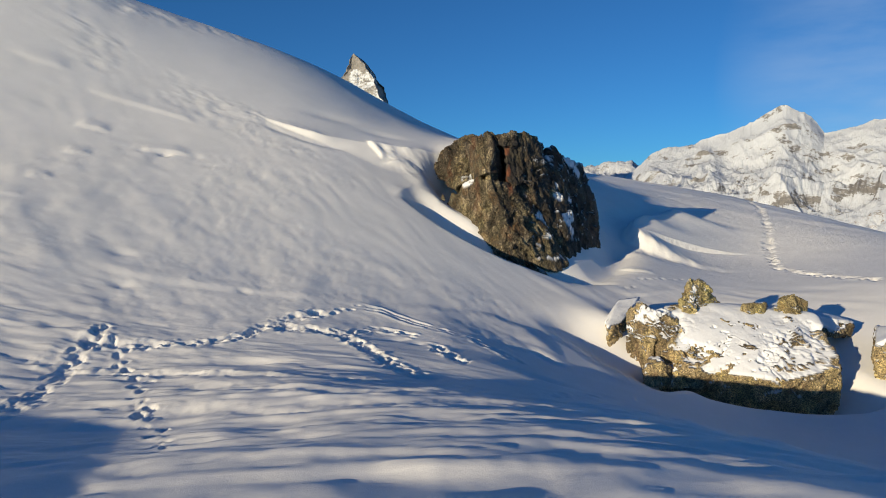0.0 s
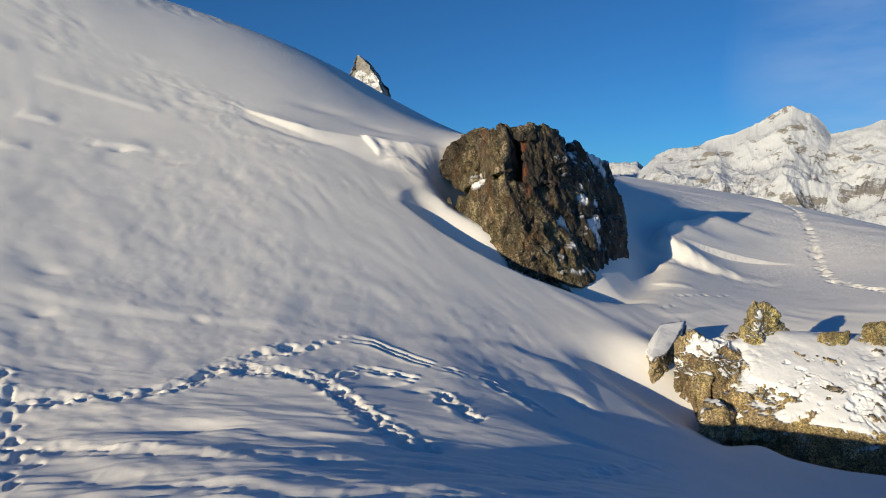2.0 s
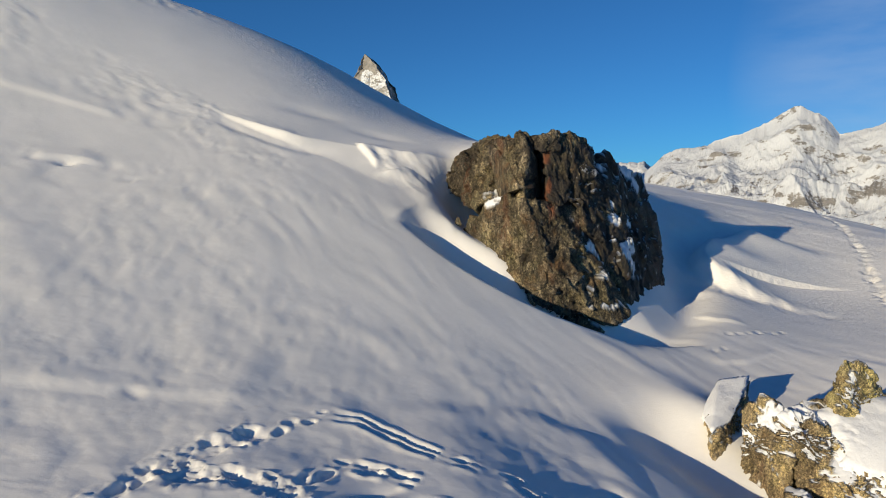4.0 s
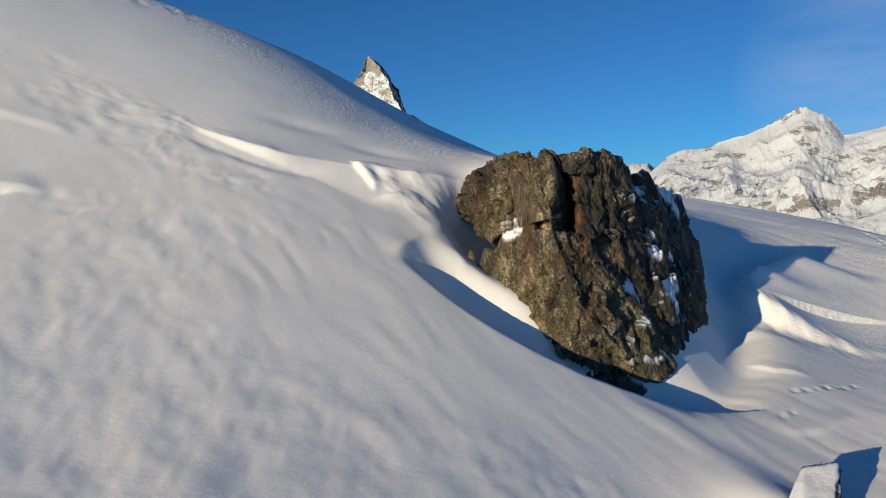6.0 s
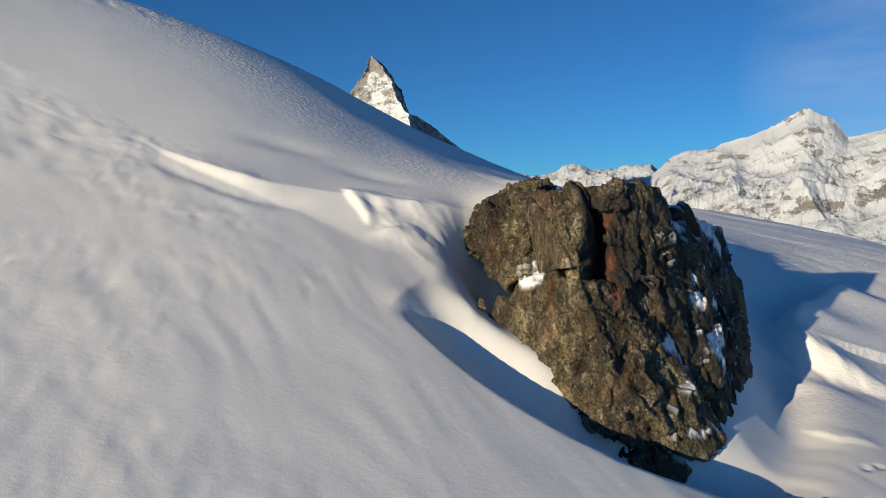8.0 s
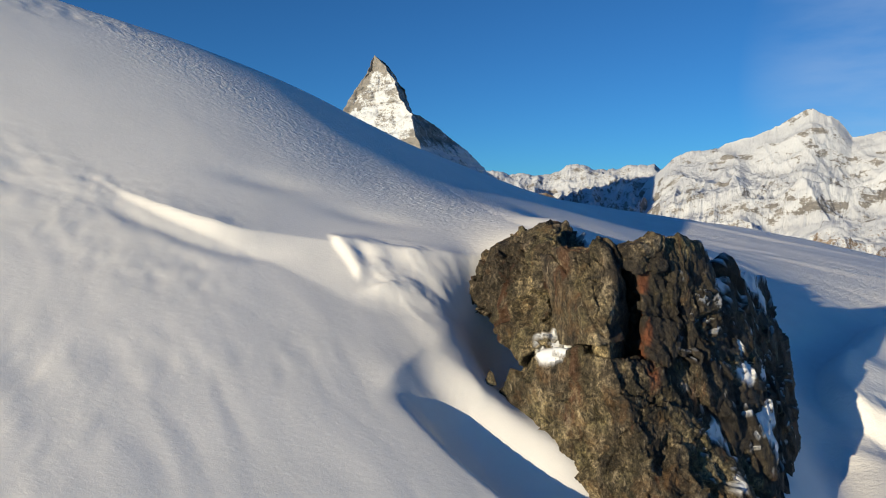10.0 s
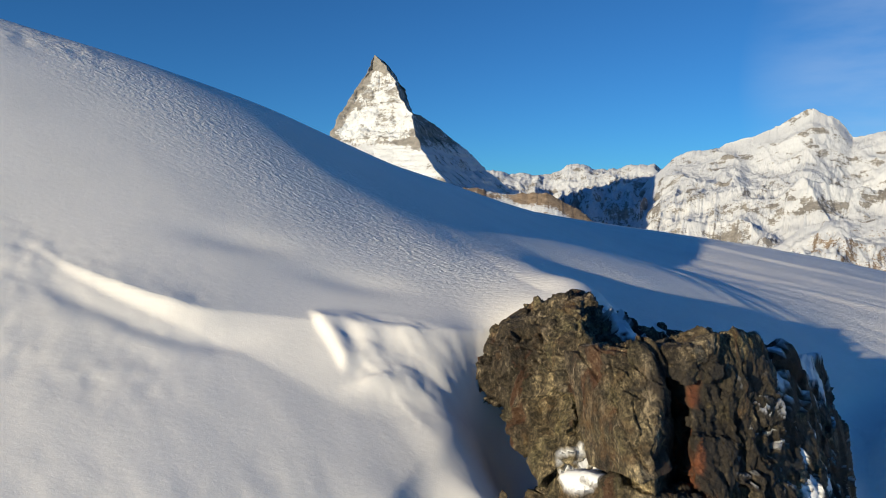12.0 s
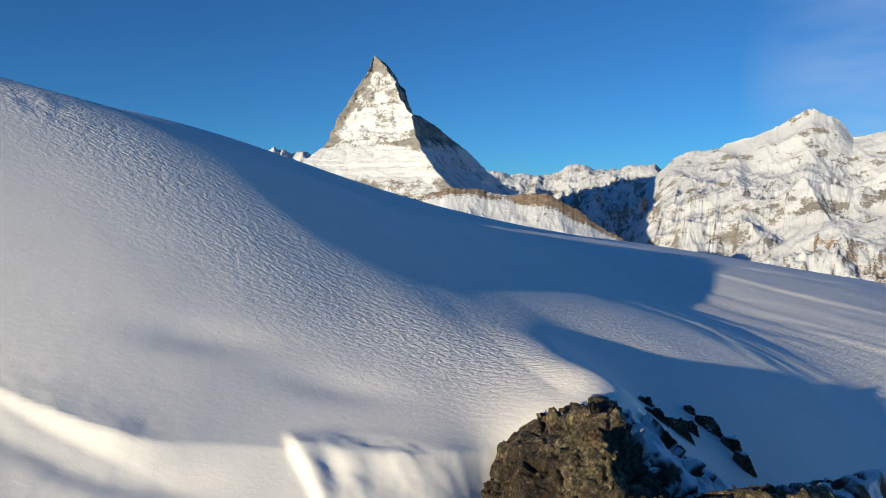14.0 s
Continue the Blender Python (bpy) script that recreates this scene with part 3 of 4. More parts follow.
# ---- rocks ----
def ball(level):
    bm = bmesh.new()
    bmesh.ops.create_icosphere(bm, subdivisions=level, radius=1.0)
    v = np.array([p.co[:] for p in bm.verts])
    f = np.array([[p.index for p in q.verts] for q in bm.faces])
    bm.free()
    return v / np.linalg.norm(v, axis=1, keepdims=True), f


BALLS = {k: ball(k) for k in (5, 6, 7)}


def planes_of(points):
    bm = bmesh.new()
    for p in points:
        bm.verts.new(p)
    bmesh.ops.convex_hull(bm, input=bm.verts)
    bm.normal_update()
    out = [(tuple(f.normal), f.normal.dot(f.verts[0].co)) for f in bm.faces]
    bm.free()
    return out


def normals(v, f):
    n = np.cross(v[f[:, 1]] - v[f[:, 0]], v[f[:, 2]] - v[f[:, 0]])
    out = np.zeros_like(v)
    for k in range(3):
        np.add.at(out, f[:, k], n)
    return out / np.maximum(np.linalg.norm(out, axis=1, keepdims=True), 1e-12)


def layers(c, wander, rate):
    """Cleavage: thin sheets that each end in a broken step."""
    f = c * rate + wander
    f = f - np.floor(f)
    return f * smooth(1.0, 0.86, f)


def block(points, level, seed, rough=1.0, plate=(), cleave=(0.75, 0.2, 0.63), size=1.0, sheet=0.055):
    """One block of a rock: a convex block with softened edges, broken by planes of fracture and cleavage."""
    centre = np.mean(points, axis=0)
    dirs, f = BALLS[level]
    inv = np.zeros(len(dirs))
    for n, d in planes_of(points):
        gap = d - np.dot(n, centre)
        inv += np.maximum(dirs @ np.array(n) / gap, 0) ** 60
    base = centre + dirs * (inv ** (-1 / 60))[:, None]
    n = normals(base, f)
    q = base / size
    warp = np.stack([fbm(q[:, 0] * 1.3, q[:, 1] * 1.3, q[:, 2] * 1.3, 4, 100 + k) for k in range(3)], 1)
    c = np.array(cleave) / np.linalg.norm(cleave)
    q = q + 0.13 * warp
    along_c = q @ c
    q = q + np.outer(along_c, c) * 0.55
    d = 0.20 * facets(q, 0.9, seed) + 0.115 * facets(q, 0.40, seed + 20) + 0.042 * facets(q, 0.19, seed + 40) + 0.018 * facets(q, 0.09, seed + 50)
    breaks = smooth(-0.35, 0.45, fbm(q[:, 0] * 0.9, q[:, 1] * 0.9, q[:, 2] * 0.9, 3, seed + 65))
    d = d + sheet * breaks * (layers(along_c, 0.5 * warp[:, 0], 1.7) + 0.5 * layers(along_c, 0.9 * warp[:, 1], 4.3))
    d = d + 0.012 * fbm(q[:, 0] * 7, q[:, 1] * 7, q[:, 2] * 7, 5, seed + 60, 0.65)
    for c0, r, keep in plate:
        d = d * (1 - (1 - keep) * smooth(1.0, 0.75, np.linalg.norm((base - np.array(c0)) / np.array(r), axis=1)))
    way = n + dirs
    return base + way / np.linalg.norm(way, axis=1, keepdims=True) * (d * rough)[:, None], f, base, n


def build_boulder():
    blocks = [
        # the upper block on the uphill side, hanging over the hollow
        ("upper_block", [(-0.36, 25.2, 5.05), (-0.24, 25.3, 5.52), (0.30, 25.4, 6.02), (0.78, 25.3, 6.12), (1.20, 25.2, 6.46), (1.48, 25.05, 6.34), (0.05, 24.6, 4.86), (0.36, 23.6, 4.62), (0.56, 22.9, 4.44),
          (0.72, 22.88, 4.8), (0.78, 23.2, 5.5), (0.85, 23.4, 5.95), (1.9, 22.95, 5.2), (2.2, 23.6, 4.9), (2.0, 25.6, 4.7), (0.6, 26.6, 5.6), (2.0, 26.5, 4.5), (2.0, 23.0, 4.6), (0.7, 26.0, 4.6)], 7, 100, 1.1, (), (0.5, 0.3, -0.8)),
        # the smooth plate, a clean cleavage plane turned to the sun
        ("plate", [(0.72, 23.08, 5.95), (1.19, 22.28, 5.50), (1.36, 21.68, 4.86), (0.98, 22.68, 4.70), (0.84, 22.9, 5.98), (1.2, 23.3, 5.9), (1.6, 22.6, 5.5), (1.75, 22.0, 4.9), (1.45, 23.0, 4.75)], 6, 115, 0.10, (), (0.8, 0.5, 0.3)),
        # the lumpy block on it; its other side turns away into the chimney
        ("anvil_block", [(0.88, 22.85, 6.06), (1.05, 22.5, 6.10), (1.45, 22.38, 6.10), (1.58, 22.5, 6.10), (1.34, 22.34, 5.5), (1.47, 21.84, 4.95), (1.52, 21.86, 4.66), (1.64, 22.2, 5.8), (1.82, 22.66, 5.4), (1.86, 22.62, 4.8),
          (1.76, 22.4, 4.45), (2.0, 24.0, 5.6), (1.0, 24.3, 5.7), (2.0, 22.9, 4.1), (1.35, 22.5, 4.4), (1.86, 22.9, 5.9)], 7, 120, 0.62, (), (0.93, 0.3, 0.16)),
        # the stone that closes the chimney's top
        ("capstone", [(1.60, 22.55, 6.06), (1.64, 22.45, 5.84), (1.95, 22.3, 5.74), (2.05, 22.38, 6.12), (2.4, 22.62, 6.24), (2.4, 22.5, 5.8), (2.2, 23.3, 6.08), (1.7, 23.2, 5.8), (2.4, 23.3, 5.7)], 6, 130, 0.5, (), (0.6, 0.3, 0.6)),
        # the pillar on the other side of the chimney
        ("pillar", [(1.86, 23.2, 6.0), (2.26, 22.75, 6.18), (2.75, 22.95, 6.22), (3.1, 23.3, 6.12), (3.42, 23.9, 5.9), (2.0, 22.55, 5.85), (2.02, 22.32, 5.4), (2.06, 22.2, 4.7), (2.20, 22.18, 4.0), (2.6, 22.72, 5.2), (3.0, 22.86, 4.5), (3.3, 23.4, 5.2),
          (3.5, 24.5, 5.4), (2.3, 25.0, 5.0), (2.3, 22.3, 3.4), (3.08, 22.72, 3.45), (3.6, 22.6, 2.8), (3.3, 24.5, 3.5), (2.0, 23.8, 4.0)], 7, 140, 0.72, (), (0.93, 0.3, 0.16)),
        # the lower block with the ledge
        ("lower_block", [(0.08, 23.0, 3.98), (0.08, 23.0, 3.5), (0.48, 22.85, 2.95), (1.35, 22.25, 2.52), (0.46, 22.95, 4.42), (0.80, 22.6, 4.64), (1.2, 22.15, 4.66), (1.46, 21.82, 4.72), (1.74, 21.65, 4.0), (1.95, 21.52, 3.2), (1.9, 21.7, 2.25),
          (2.5, 21.75, 1.95), (2.15, 22.15, 4.6), (2.85, 22.5, 3.95), (3.1, 22.68, 3.5), (3.05, 22.05, 2.55), (3.62, 22.0, 1.72), (4.15, 22.5, 1.9), (3.9, 24.5, 2.6), (1.2, 24.5, 3.9), (1.5, 24.0, 2.8)], 7, 160, 0.7,
         [((0.9, 22.7, 4.62), (0.5, 0.5, 0.2), 0.4)], (0.72, 0.2, 0.66)),
        # the flank away from the slope
        ("flank_block", [(3.40, 23.8, 5.66), (3.85, 24.05, 5.80), (4.1, 24.5, 5.5), (4.7, 25.2, 5.45), (5.22, 25.9, 5.24), (5.62, 26.0, 4.3), (5.5, 25.5, 3.9), (5.85, 25.9, 2.7), (5.75, 25.5, 2.0), (5.1, 24.3, 1.5), (4.22, 22.68, 1.7), (3.06, 22.85, 4.4), (3.3, 22.78, 3.3), (4.15, 22.72, 2.3),
          (3.3, 23.3, 5.0), (4.4, 26.3, 4.6), (4.9, 26.2, 2.6), (3.2, 25.5, 5.0), (3.2, 24.5, 2.0)], 7, 180, 0.6, (), (0.85, 0.5, 0.15)),
        # the dark foot under the overhang
        ("foot_block", [(0.95, 23.0, 2.75), (1.45, 22.35, 2.55), (1.95, 21.9, 1.7), (2.75, 21.62, 1.35), (3.35, 21.95, 1.6), (3.4, 23.5, 2.2), (1.8, 23.8, 2.9), (2.1, 22.1, 0.7), (3.1, 22.3, 0.8), (1.1, 23.2, 1.6)], 6, 200, 0.7, (), (0.5, 0.3, -0.8)),
        # the recess below the overhang
        ("recess", [(0.35, 25.4, 5.0), (0.80, 24.4, 4.9), (1.15, 23.4, 4.8), (0.55, 25.3, 4.2), (0.90, 24.3, 4.1), (1.0, 23.5, 4.2), (2.0, 25.5, 5.1), (2.0, 23.5, 4.9), (2.0, 25.0, 3.8), (0.5, 26.4, 4.8)], 6, 210, 0.5, (), (0.5, 0.3, -0.8)),
        # knobs on the uphill edge
        ("knob", [(-0.45, 25.2, 5.05), (-0.35, 25.0, 5.4), (0.05, 24.6, 5.35), (0.2, 24.7, 4.9), (0.1, 25.6, 5.5), (0.2, 25.6, 4.9), (-0.1, 24.7, 4.95)], 6, 220, 0.4, (), (0.5, 0.3, -0.8)),
        ("knob", [(0.0, 25.1, 5.55), (0.1, 25.0, 5.95), (0.5, 24.8, 6.02), (0.6, 24.7, 5.5), (0.5, 25.6, 6.1), (0.1, 25.7, 5.7), (0.5, 25.5, 5.3)], 6, 225, 0.4, (), (0.5, 0.3, -0.8)),
        # the rear slope under thin snow
        ("snowy_back", [(1.25, 25.35, 6.34), (1.5, 25.3, 6.15), (2.2, 26.0, 4.95), (3.5, 26.5, 4.3), (4.0, 26.8, 4.3), (1.5, 26.4, 6.2), (0.7, 26.5, 5.8), (1.0, 28.0, 4.5), (3.0, 28.0, 3.0), (2.2, 24.8, 4.6), (3.0, 25.0, 4.8)], 6, 240, 0.7, (), (0.5, 0.3, -0.8))]
    boulder = new("boulder")
    boulder.matrix_world = pose(2.6, 24.0, 1.0)
    for name, points, level, seed, rough, plate, cleave in blocks:
        v, f, _, _ = block(points, level, seed, rough, plate, cleave)
        rust = np.exp(-((v[:, 0] - 2.12 + 0.04 * np.sin(v[:, 2] * 7)) / 0.075) ** 4) * smooth(3.9, 4.5, v[:, 2]) * (1 - smooth(5.6, 5.95, v[:, 2])) * (v[:, 1] < 23.2) * smooth(-0.2, 0.25, fbm(v[:, 0] * 5, v[:, 1] * 5, v[:, 2] * 2.5, 3, 7))
        nn = normals(v, f)
        patch = np.full(len(v), -9.0)
        for cx, cy, cz, r in ((0.90, 22.6, 4.66, 0.36), (4.05, 23.3, 3.3, 0.34), (4.3, 23.5, 3.45, 0.26), (4.2, 23.3, 2.95, 0.3), (3.7, 23.5, 4.1, 0.36), (3.75, 23.6, 4.45, 0.2), (4.5, 24.9, 5.4, 0.40), (4.75, 25.2, 5.0, 0.32), (3.05, 22.6, 3.45, 0.24), (3.2, 22.75, 3.3, 0.2), (4.35, 23.9, 4.0, 0.16), (1.75, 24.6, 6.2, 0.3)):
            patch = np.maximum(patch, 1.0 - np.linalg.norm((v - (cx, cy, cz)) * (1, 1, 1.2), axis=1) / r)
        speck = fbm(v[:, 0] * 3, v[:, 1] * 3, v[:, 2] * 3, 4, 9)
        up = smooth(-0.05, 0.35, nn[:, 2] + 0.25 * (v[:, 0] > 2.8))
        ledge = smooth(0.62, 0.72, nn[:, 2] + 0.35 * speck) * smooth(3.0, 3.6, v[:, 0]) * smooth(4.6, 5.0, v[:, 2])
        rear = (v[:, 0] - 1.4) * 0.82 + (v[:, 1] - 25.1) * 0.57
        if name == "upper_block":
            ledge = np.maximum(ledge, smooth(0.05, 0.12, rear) * (v[:, 1] > 23.7) * smooth(-0.30, -0.15, nn[:, 2]) * smooth(-0.50, -0.42, fbm(v[:, 0] * 1.9, v[:, 1] * 1.9, v[:, 2] * 1.9, 4, 15)))
        if name == "snowy_back":
            ledge = smooth(0.0, 0.15, nn[:, 2]) * smooth(-0.50, -0.38, fbm(v[:, 0] * 1.6, v[:, 1] * 1.6, v[:, 2] * 1.6, 4, 15))
        if name == "upper_block":
            up = np.maximum(up, smooth(0.05, 0.12, rear))
        dusting = 0.9 * smooth(0.64, 0.72, 0.55 * nn[:, 2] + 0.6 * fbm(v[:, 0] * 6, v[:, 1] * 6, v[:, 2] * 6, 3, 19)) * smooth(2.4, 3.2, v[:, 0])
        snow = np.clip(dusting + up * smooth(0.0, 0.10, patch + 0.12 * speck) + up * ledge, 0, 1)
        # where shade is painted in: chimney, pillar and flank beyond the lit edge
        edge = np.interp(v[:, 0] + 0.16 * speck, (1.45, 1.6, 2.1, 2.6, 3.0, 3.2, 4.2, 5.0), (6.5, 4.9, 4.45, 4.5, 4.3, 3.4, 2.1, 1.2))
        shaded_side = smooth(-0.12, 0.12, v[:, 2] - edge + 0.25 * speck) * (1 - smooth(5.85, 6.05, v[:, 2] + 0.2 * speck)) * smooth(-0.9, -0.3, speck)
        v = v + snow[:, None] * np.array([0, -0.01, 0.035]) - np.array([2.6, 24.0, 1.0])
        ob = mesh_object(name, v, f, boulder_mat, parent=boulder, attrs=[("snow", snow), ("rust", rust), ("shaded_side", shaded_side)])
    tagged(boulder, "huge dark schist boulder with rusty seam and snow patches", "boulder")


build_boulder()


def small_rock(name, label, blocks, level, rough, size, seed, mat, cap=None, dust=0.40):
    """A small rock of one or more blocks, with snow dust on its ledges and perhaps a cap of snow."""
    ob = new(name) if len(blocks) > 1 else None
    foot = np.array([np.mean([p[0] for b in blocks for p in b]), np.mean([p[1] for b in blocks for p in b]), min(p[2] for b in blocks for p in b)])
    if ob:
        ob.matrix_world = pose(*foot)
    for k, points in enumerate(blocks):
        v, f, base, n = block(points, level, seed + 3 * k, rough, size=size, cleave=(0.8, 0.3, 0.35))
        nn = normals(v, f)
        speck = fbm(v[:, 0] * 2.6, v[:, 1] * 2.6, v[:, 2] * 2.6, 4, seed + 5)
        snow = smooth(0.22, 0.32, nn[:, 2] - 0.35 + 0.5 * speck) if cap is not None else smooth(dust, dust + 0.07, nn[:, 2] * 0.6 + speck * 0.45)
        if ob:
            mesh_object("column", v - foot, f, mat, parent=ob, attrs=[("snow", snow)])
            continue
        ob = mesh_object(name, v, f, mat, attrs=[("snow", snow)])
        if cap is not None:
            mask = cap(base, n, speck)
            soft = fbm(base[:, 0] * 1.8, base[:, 1] * 1.8, base[:, 2] * 1.8, 3, seed + 8)
            cv = base + n * ((mask - 0.72) * 0.30 * rough + 0.02 * soft * mask)[:, None] + np.stack([0 * mask, 0 * mask, 0.05 * mask], 1)
            keep = mask[f].max(1) > 0.2
            used = np.unique(f[keep])
            index = np.full(len(cv), -1)
            index[used] = np.arange(len(used))
            mesh_object("snow_cap", cv[used], index[f[keep]], cap_mat, parent=ob)["label"] = "thick white snow cap"
    return tagged(ob, label, "rock")


def slab_cap(p, n, speck):
    """Snow on the slab: bare at the broken end and on the outer lower corner."""
    bare = (1 - smooth(5.55, 6.2, p[:, 0] + 0.4 * speck + 0.3 * (p[:, 2] - 0.6))) + smooth(7.3, 8.1, p[:, 0] + 0.5 * speck) * (1 - smooth(0.55, 1.0, p[:, 2] + 0.3 * speck))
    grit = fbm(p[:, 0] * 5, p[:, 1] * 5, p[:, 2] * 7, 3, 71)
    holes = smooth(-0.80, -0.50, grit + 0.8 * (p[:, 2] - 0.45))
    return smooth(0.05, 0.3, n[:, 2] + 0.15 * speck) * (1 - np.clip(bare, 0, 1)) * smooth(-0.25, 0.05, p[:, 2] + 0.25 * speck) * holes


small_rock("rock_slab", "broad ochre rock slab under a thick cap of snow",
           [[(4.9, 17.4, -0.9), (5.0, 17.5, 1.0), (5.5, 16.7, -1.3), (5.4, 15.9, 0.05), (7.4, 16.0, -1.6), (8.7, 15.9, -1.6), (9.0, 15.35, -0.45), (8.75, 15.0, 0.25), (7.3, 14.95, -0.06),
             (9.0, 16.6, 1.1), (6.0, 17.3, 1.35), (5.3, 17.0, 1.15), (8.5, 17.5, 1.2), (7.0, 18.5, -0.3), (9.1, 17.0, -0.4)]], 7, 0.5, 0.8, 200, slab_mat, slab_cap)
small_rock("rock_columns", "upright ochre rock columns at the slab's broken end",
           [[(4.60, 17.25, -0.4), (4.60, 17.3, 1.2), (4.85, 17.25, 1.42), (5.1, 17.0, 1.3), (5.1, 16.6, 0.6), (4.95, 16.5, -0.4), (4.9, 17.9, 0.2), (5.2, 17.6, 1.2)],
            [(5.0, 16.95, 1.22), (5.35, 16.85, 1.2), (5.65, 16.65, 0.98), (5.45, 16.3, 0.5), (5.2, 16.2, -0.4), (5.8, 16.4, 0.3), (5.85, 17.4, 1.2), (5.1, 17.5, 0.9)],
            [(5.2, 16.3, 0.35), (5.6, 16.05, 0.48), (6.0, 15.85, 0.25), (5.9, 15.7, -0.4), (5.2, 15.95, -0.5), (6.1, 16.6, 0.6), (5.3, 16.8, 0.3)]], 6, 0.45, 0.5, 205, slab_mat, dust=0.36)
small_rock("rock_spike", "upright ochre rock horn beside the snow-capped slab",
           [[(5.70, 17.2, 0.6), (5.75, 17.0, 1.45), (6.08, 17.1, 2.05), (6.38, 17.2, 2.02), (6.6, 17.3, 1.5), (7.0, 17.4, 1.35), (7.1, 17.3, 0.8), (6.0, 16.75, 0.8), (6.3, 17.8, 0.6), (6.4, 17.6, 1.7)]], 6, 0.42, 0.5, 230, lichen_mat)
small_rock("lichen_rock", "rounded yellowish lichen rock poking out of snow",
           [[(8.0, 16.95, 0.8), (8.1, 16.8, 1.42), (8.5, 16.75, 1.66), (8.9, 16.85, 1.45), (9.0, 17.0, 0.8), (8.5, 17.4, 1.5), (8.5, 16.5, 0.8)]], 6, 0.25, 0.5, 250, lichen_mat, dust=0.6)
small_rock("lichen_rock", "low yellowish lichen rock poking out of snow",
           [[(7.15, 16.95, 0.8), (7.3, 16.8, 1.4), (7.85, 16.8, 1.46), (8.0, 17.0, 0.8), (7.6, 17.3, 1.3), (7.6, 16.6, 0.8)]], 6, 0.25, 0.5, 260, lichen_mat, dust=0.5)
small_rock("rock_flake", "thin dark rock flake topped with snow",
           [[(4.13, 17.42, 0.72), (4.18, 17.5, 0.2), (4.42, 17.62, 0.2), (4.58, 17.75, 0.78), (4.81, 18.94, 1.2), (5.42, 18.98, 1.26), (5.36, 18.9, 0.4), (4.9, 18.3, 0.1), (4.5, 18.6, 0.3), (4.3, 18.35, 0.72)]], 6, 0.35, 0.4, 270, slab_mat,
           lambda p, n, s: smooth(0.25, 0.5, n[:, 2] - 0.3 * n[:, 0] + 0.15 * s))
small_rock("rock_outcrop", "dark ochre rock outcrop half buried in snow",
           [[(9.9, 15.8, -0.4), (10.0, 15.9, 0.5), (10.6, 15.7, 0.9), (11.6, 15.8, 0.6), (11.8, 16.0, -0.4), (10.8, 17.2, 0.7), (10.5, 15.3, -0.3)]], 6, 0.5, 0.6, 280, slab_mat,
           lambda p, n, s: smooth(0.3, 0.7, n[:, 2] + 0.3 * s))
small_rock("rock_fragment", "small dark rock fragment lying at the slab's foot",
           [[(4.65, 16.1, -0.4), (4.7, 16.1, 0.1), (5.0, 15.9, 0.25), (5.35, 16.0, 0.1), (5.4, 16.1, -0.4), (5.0, 16.6, 0.2), (5.0, 15.7, -0.3)]], 5, 0.3, 0.4, 300, slab_mat)
small_rock("flat_rock", "flat dark rock edge half sunk in drifted snow",
           [[(9.1, 17.7, 0.5), (9.2, 17.6, 1.0), (9.9, 17.4, 0.85), (10.5, 17.6, 0.75), (10.6, 17.9, 0.4), (9.7, 18.5, 1.0), (9.8, 17.2, 0.5)]], 5, 0.3, 0.4, 310, slab_mat,
           lambda p, n, s: smooth(0.3, 0.6, n[:, 2] + 0.3 * s))
small_rock("rock_pebble", "small dark stone lying in the snow hollow",
           [[(-0.05, 22.97, 4.02), (0.09, 22.98, 4.02), (0.09, 23.1, 4.02), (-0.05, 23.1, 4.02), (0.0, 23.04, 4.26), (0.06, 23.01, 4.22)]], 5, 0.12, 0.2, 290, boulder_mat, dust=0.7)


# dark stones poking through the snow bank behind the boulder
for k, (sx, sy, sz, long, wide, high) in enumerate(((3.63, 29.0, 5.19, 0.16, 0.10, 0.10), (3.85, 28.7, 5.0, 0.34, 0.16, 0.16), (4.15, 28.4, 4.75, 0.26, 0.15, 0.18), 
                                                    (3.05, 27.9, 5.2, 0.34, 0.20, 0.18), (2.72, 28.5, 5.45, 0.22, 0.13, 0.14), (4.2, 28.0, 4.6, 0.24, 0.14, 0.18), (2.7, 27.9, 5.4, 0.28, 0.18, 0.16), (3.4, 28.3, 5.1, 0.22, 0.12, 0.12))):
    ring = [(sx + 0.85 * long * u + 0.5 * wide * w, sy - 0.5 * long * u + 0.85 * wide * w, sz + h - 0.25 * long * u) for u, w, h in
            ((-1, 0, -0.2), (1, 0, -0.2), (0, -1, -0.2), (0.3, 1, -0.2), (-0.6, -0.4, high), (0.5, -0.3, 0.85 * high), (0.1, 0.5, 1.1 * high), (-0.5, 0.5, 0.6 * high))]
    stone = small_rock("dark_stone", "dark stone poking through snow behind the boulder", [ring], 5, 0.16, 0.25, 400 + 7 * k, boulder_mat, dust=0.5)
    stone["group"] = "stones behind the boulder"


# ---- far mountains ----
EYE = np.array((-0.5, 16.4, 8.9))


def place(az, el, dist):
    """A far point by its bearing and height angle in degrees, and its distance."""
    a, e = np.radians(az), np.radians(el)
    return np.stack([EYE[0] + dist * np.sin(a), EYE[1] + dist * np.cos(a), EYE[2] + dist * np.tan(e)], -1)


def cover(co, rows, cols, shift, amp, seed, size):
    """How much snow lies: less on steep ground, broken by rock bands."""
    g = co.reshape(rows, cols, 3)
    n = np.cross(np.gradient(g, axis=1), np.gradient(g, axis=0)).reshape(-1, 3)
    n = n / np.maximum(np.linalg.norm(n, axis=1, keepdims=True), 1e-9)
    s = fbm(co[:, 0] / size, co[:, 1] / size, co[:, 2] / (0.8 * size), 6, seed, 0.6)
    return np.abs(n[:, 2]) * 1.1 + amp * s + shift


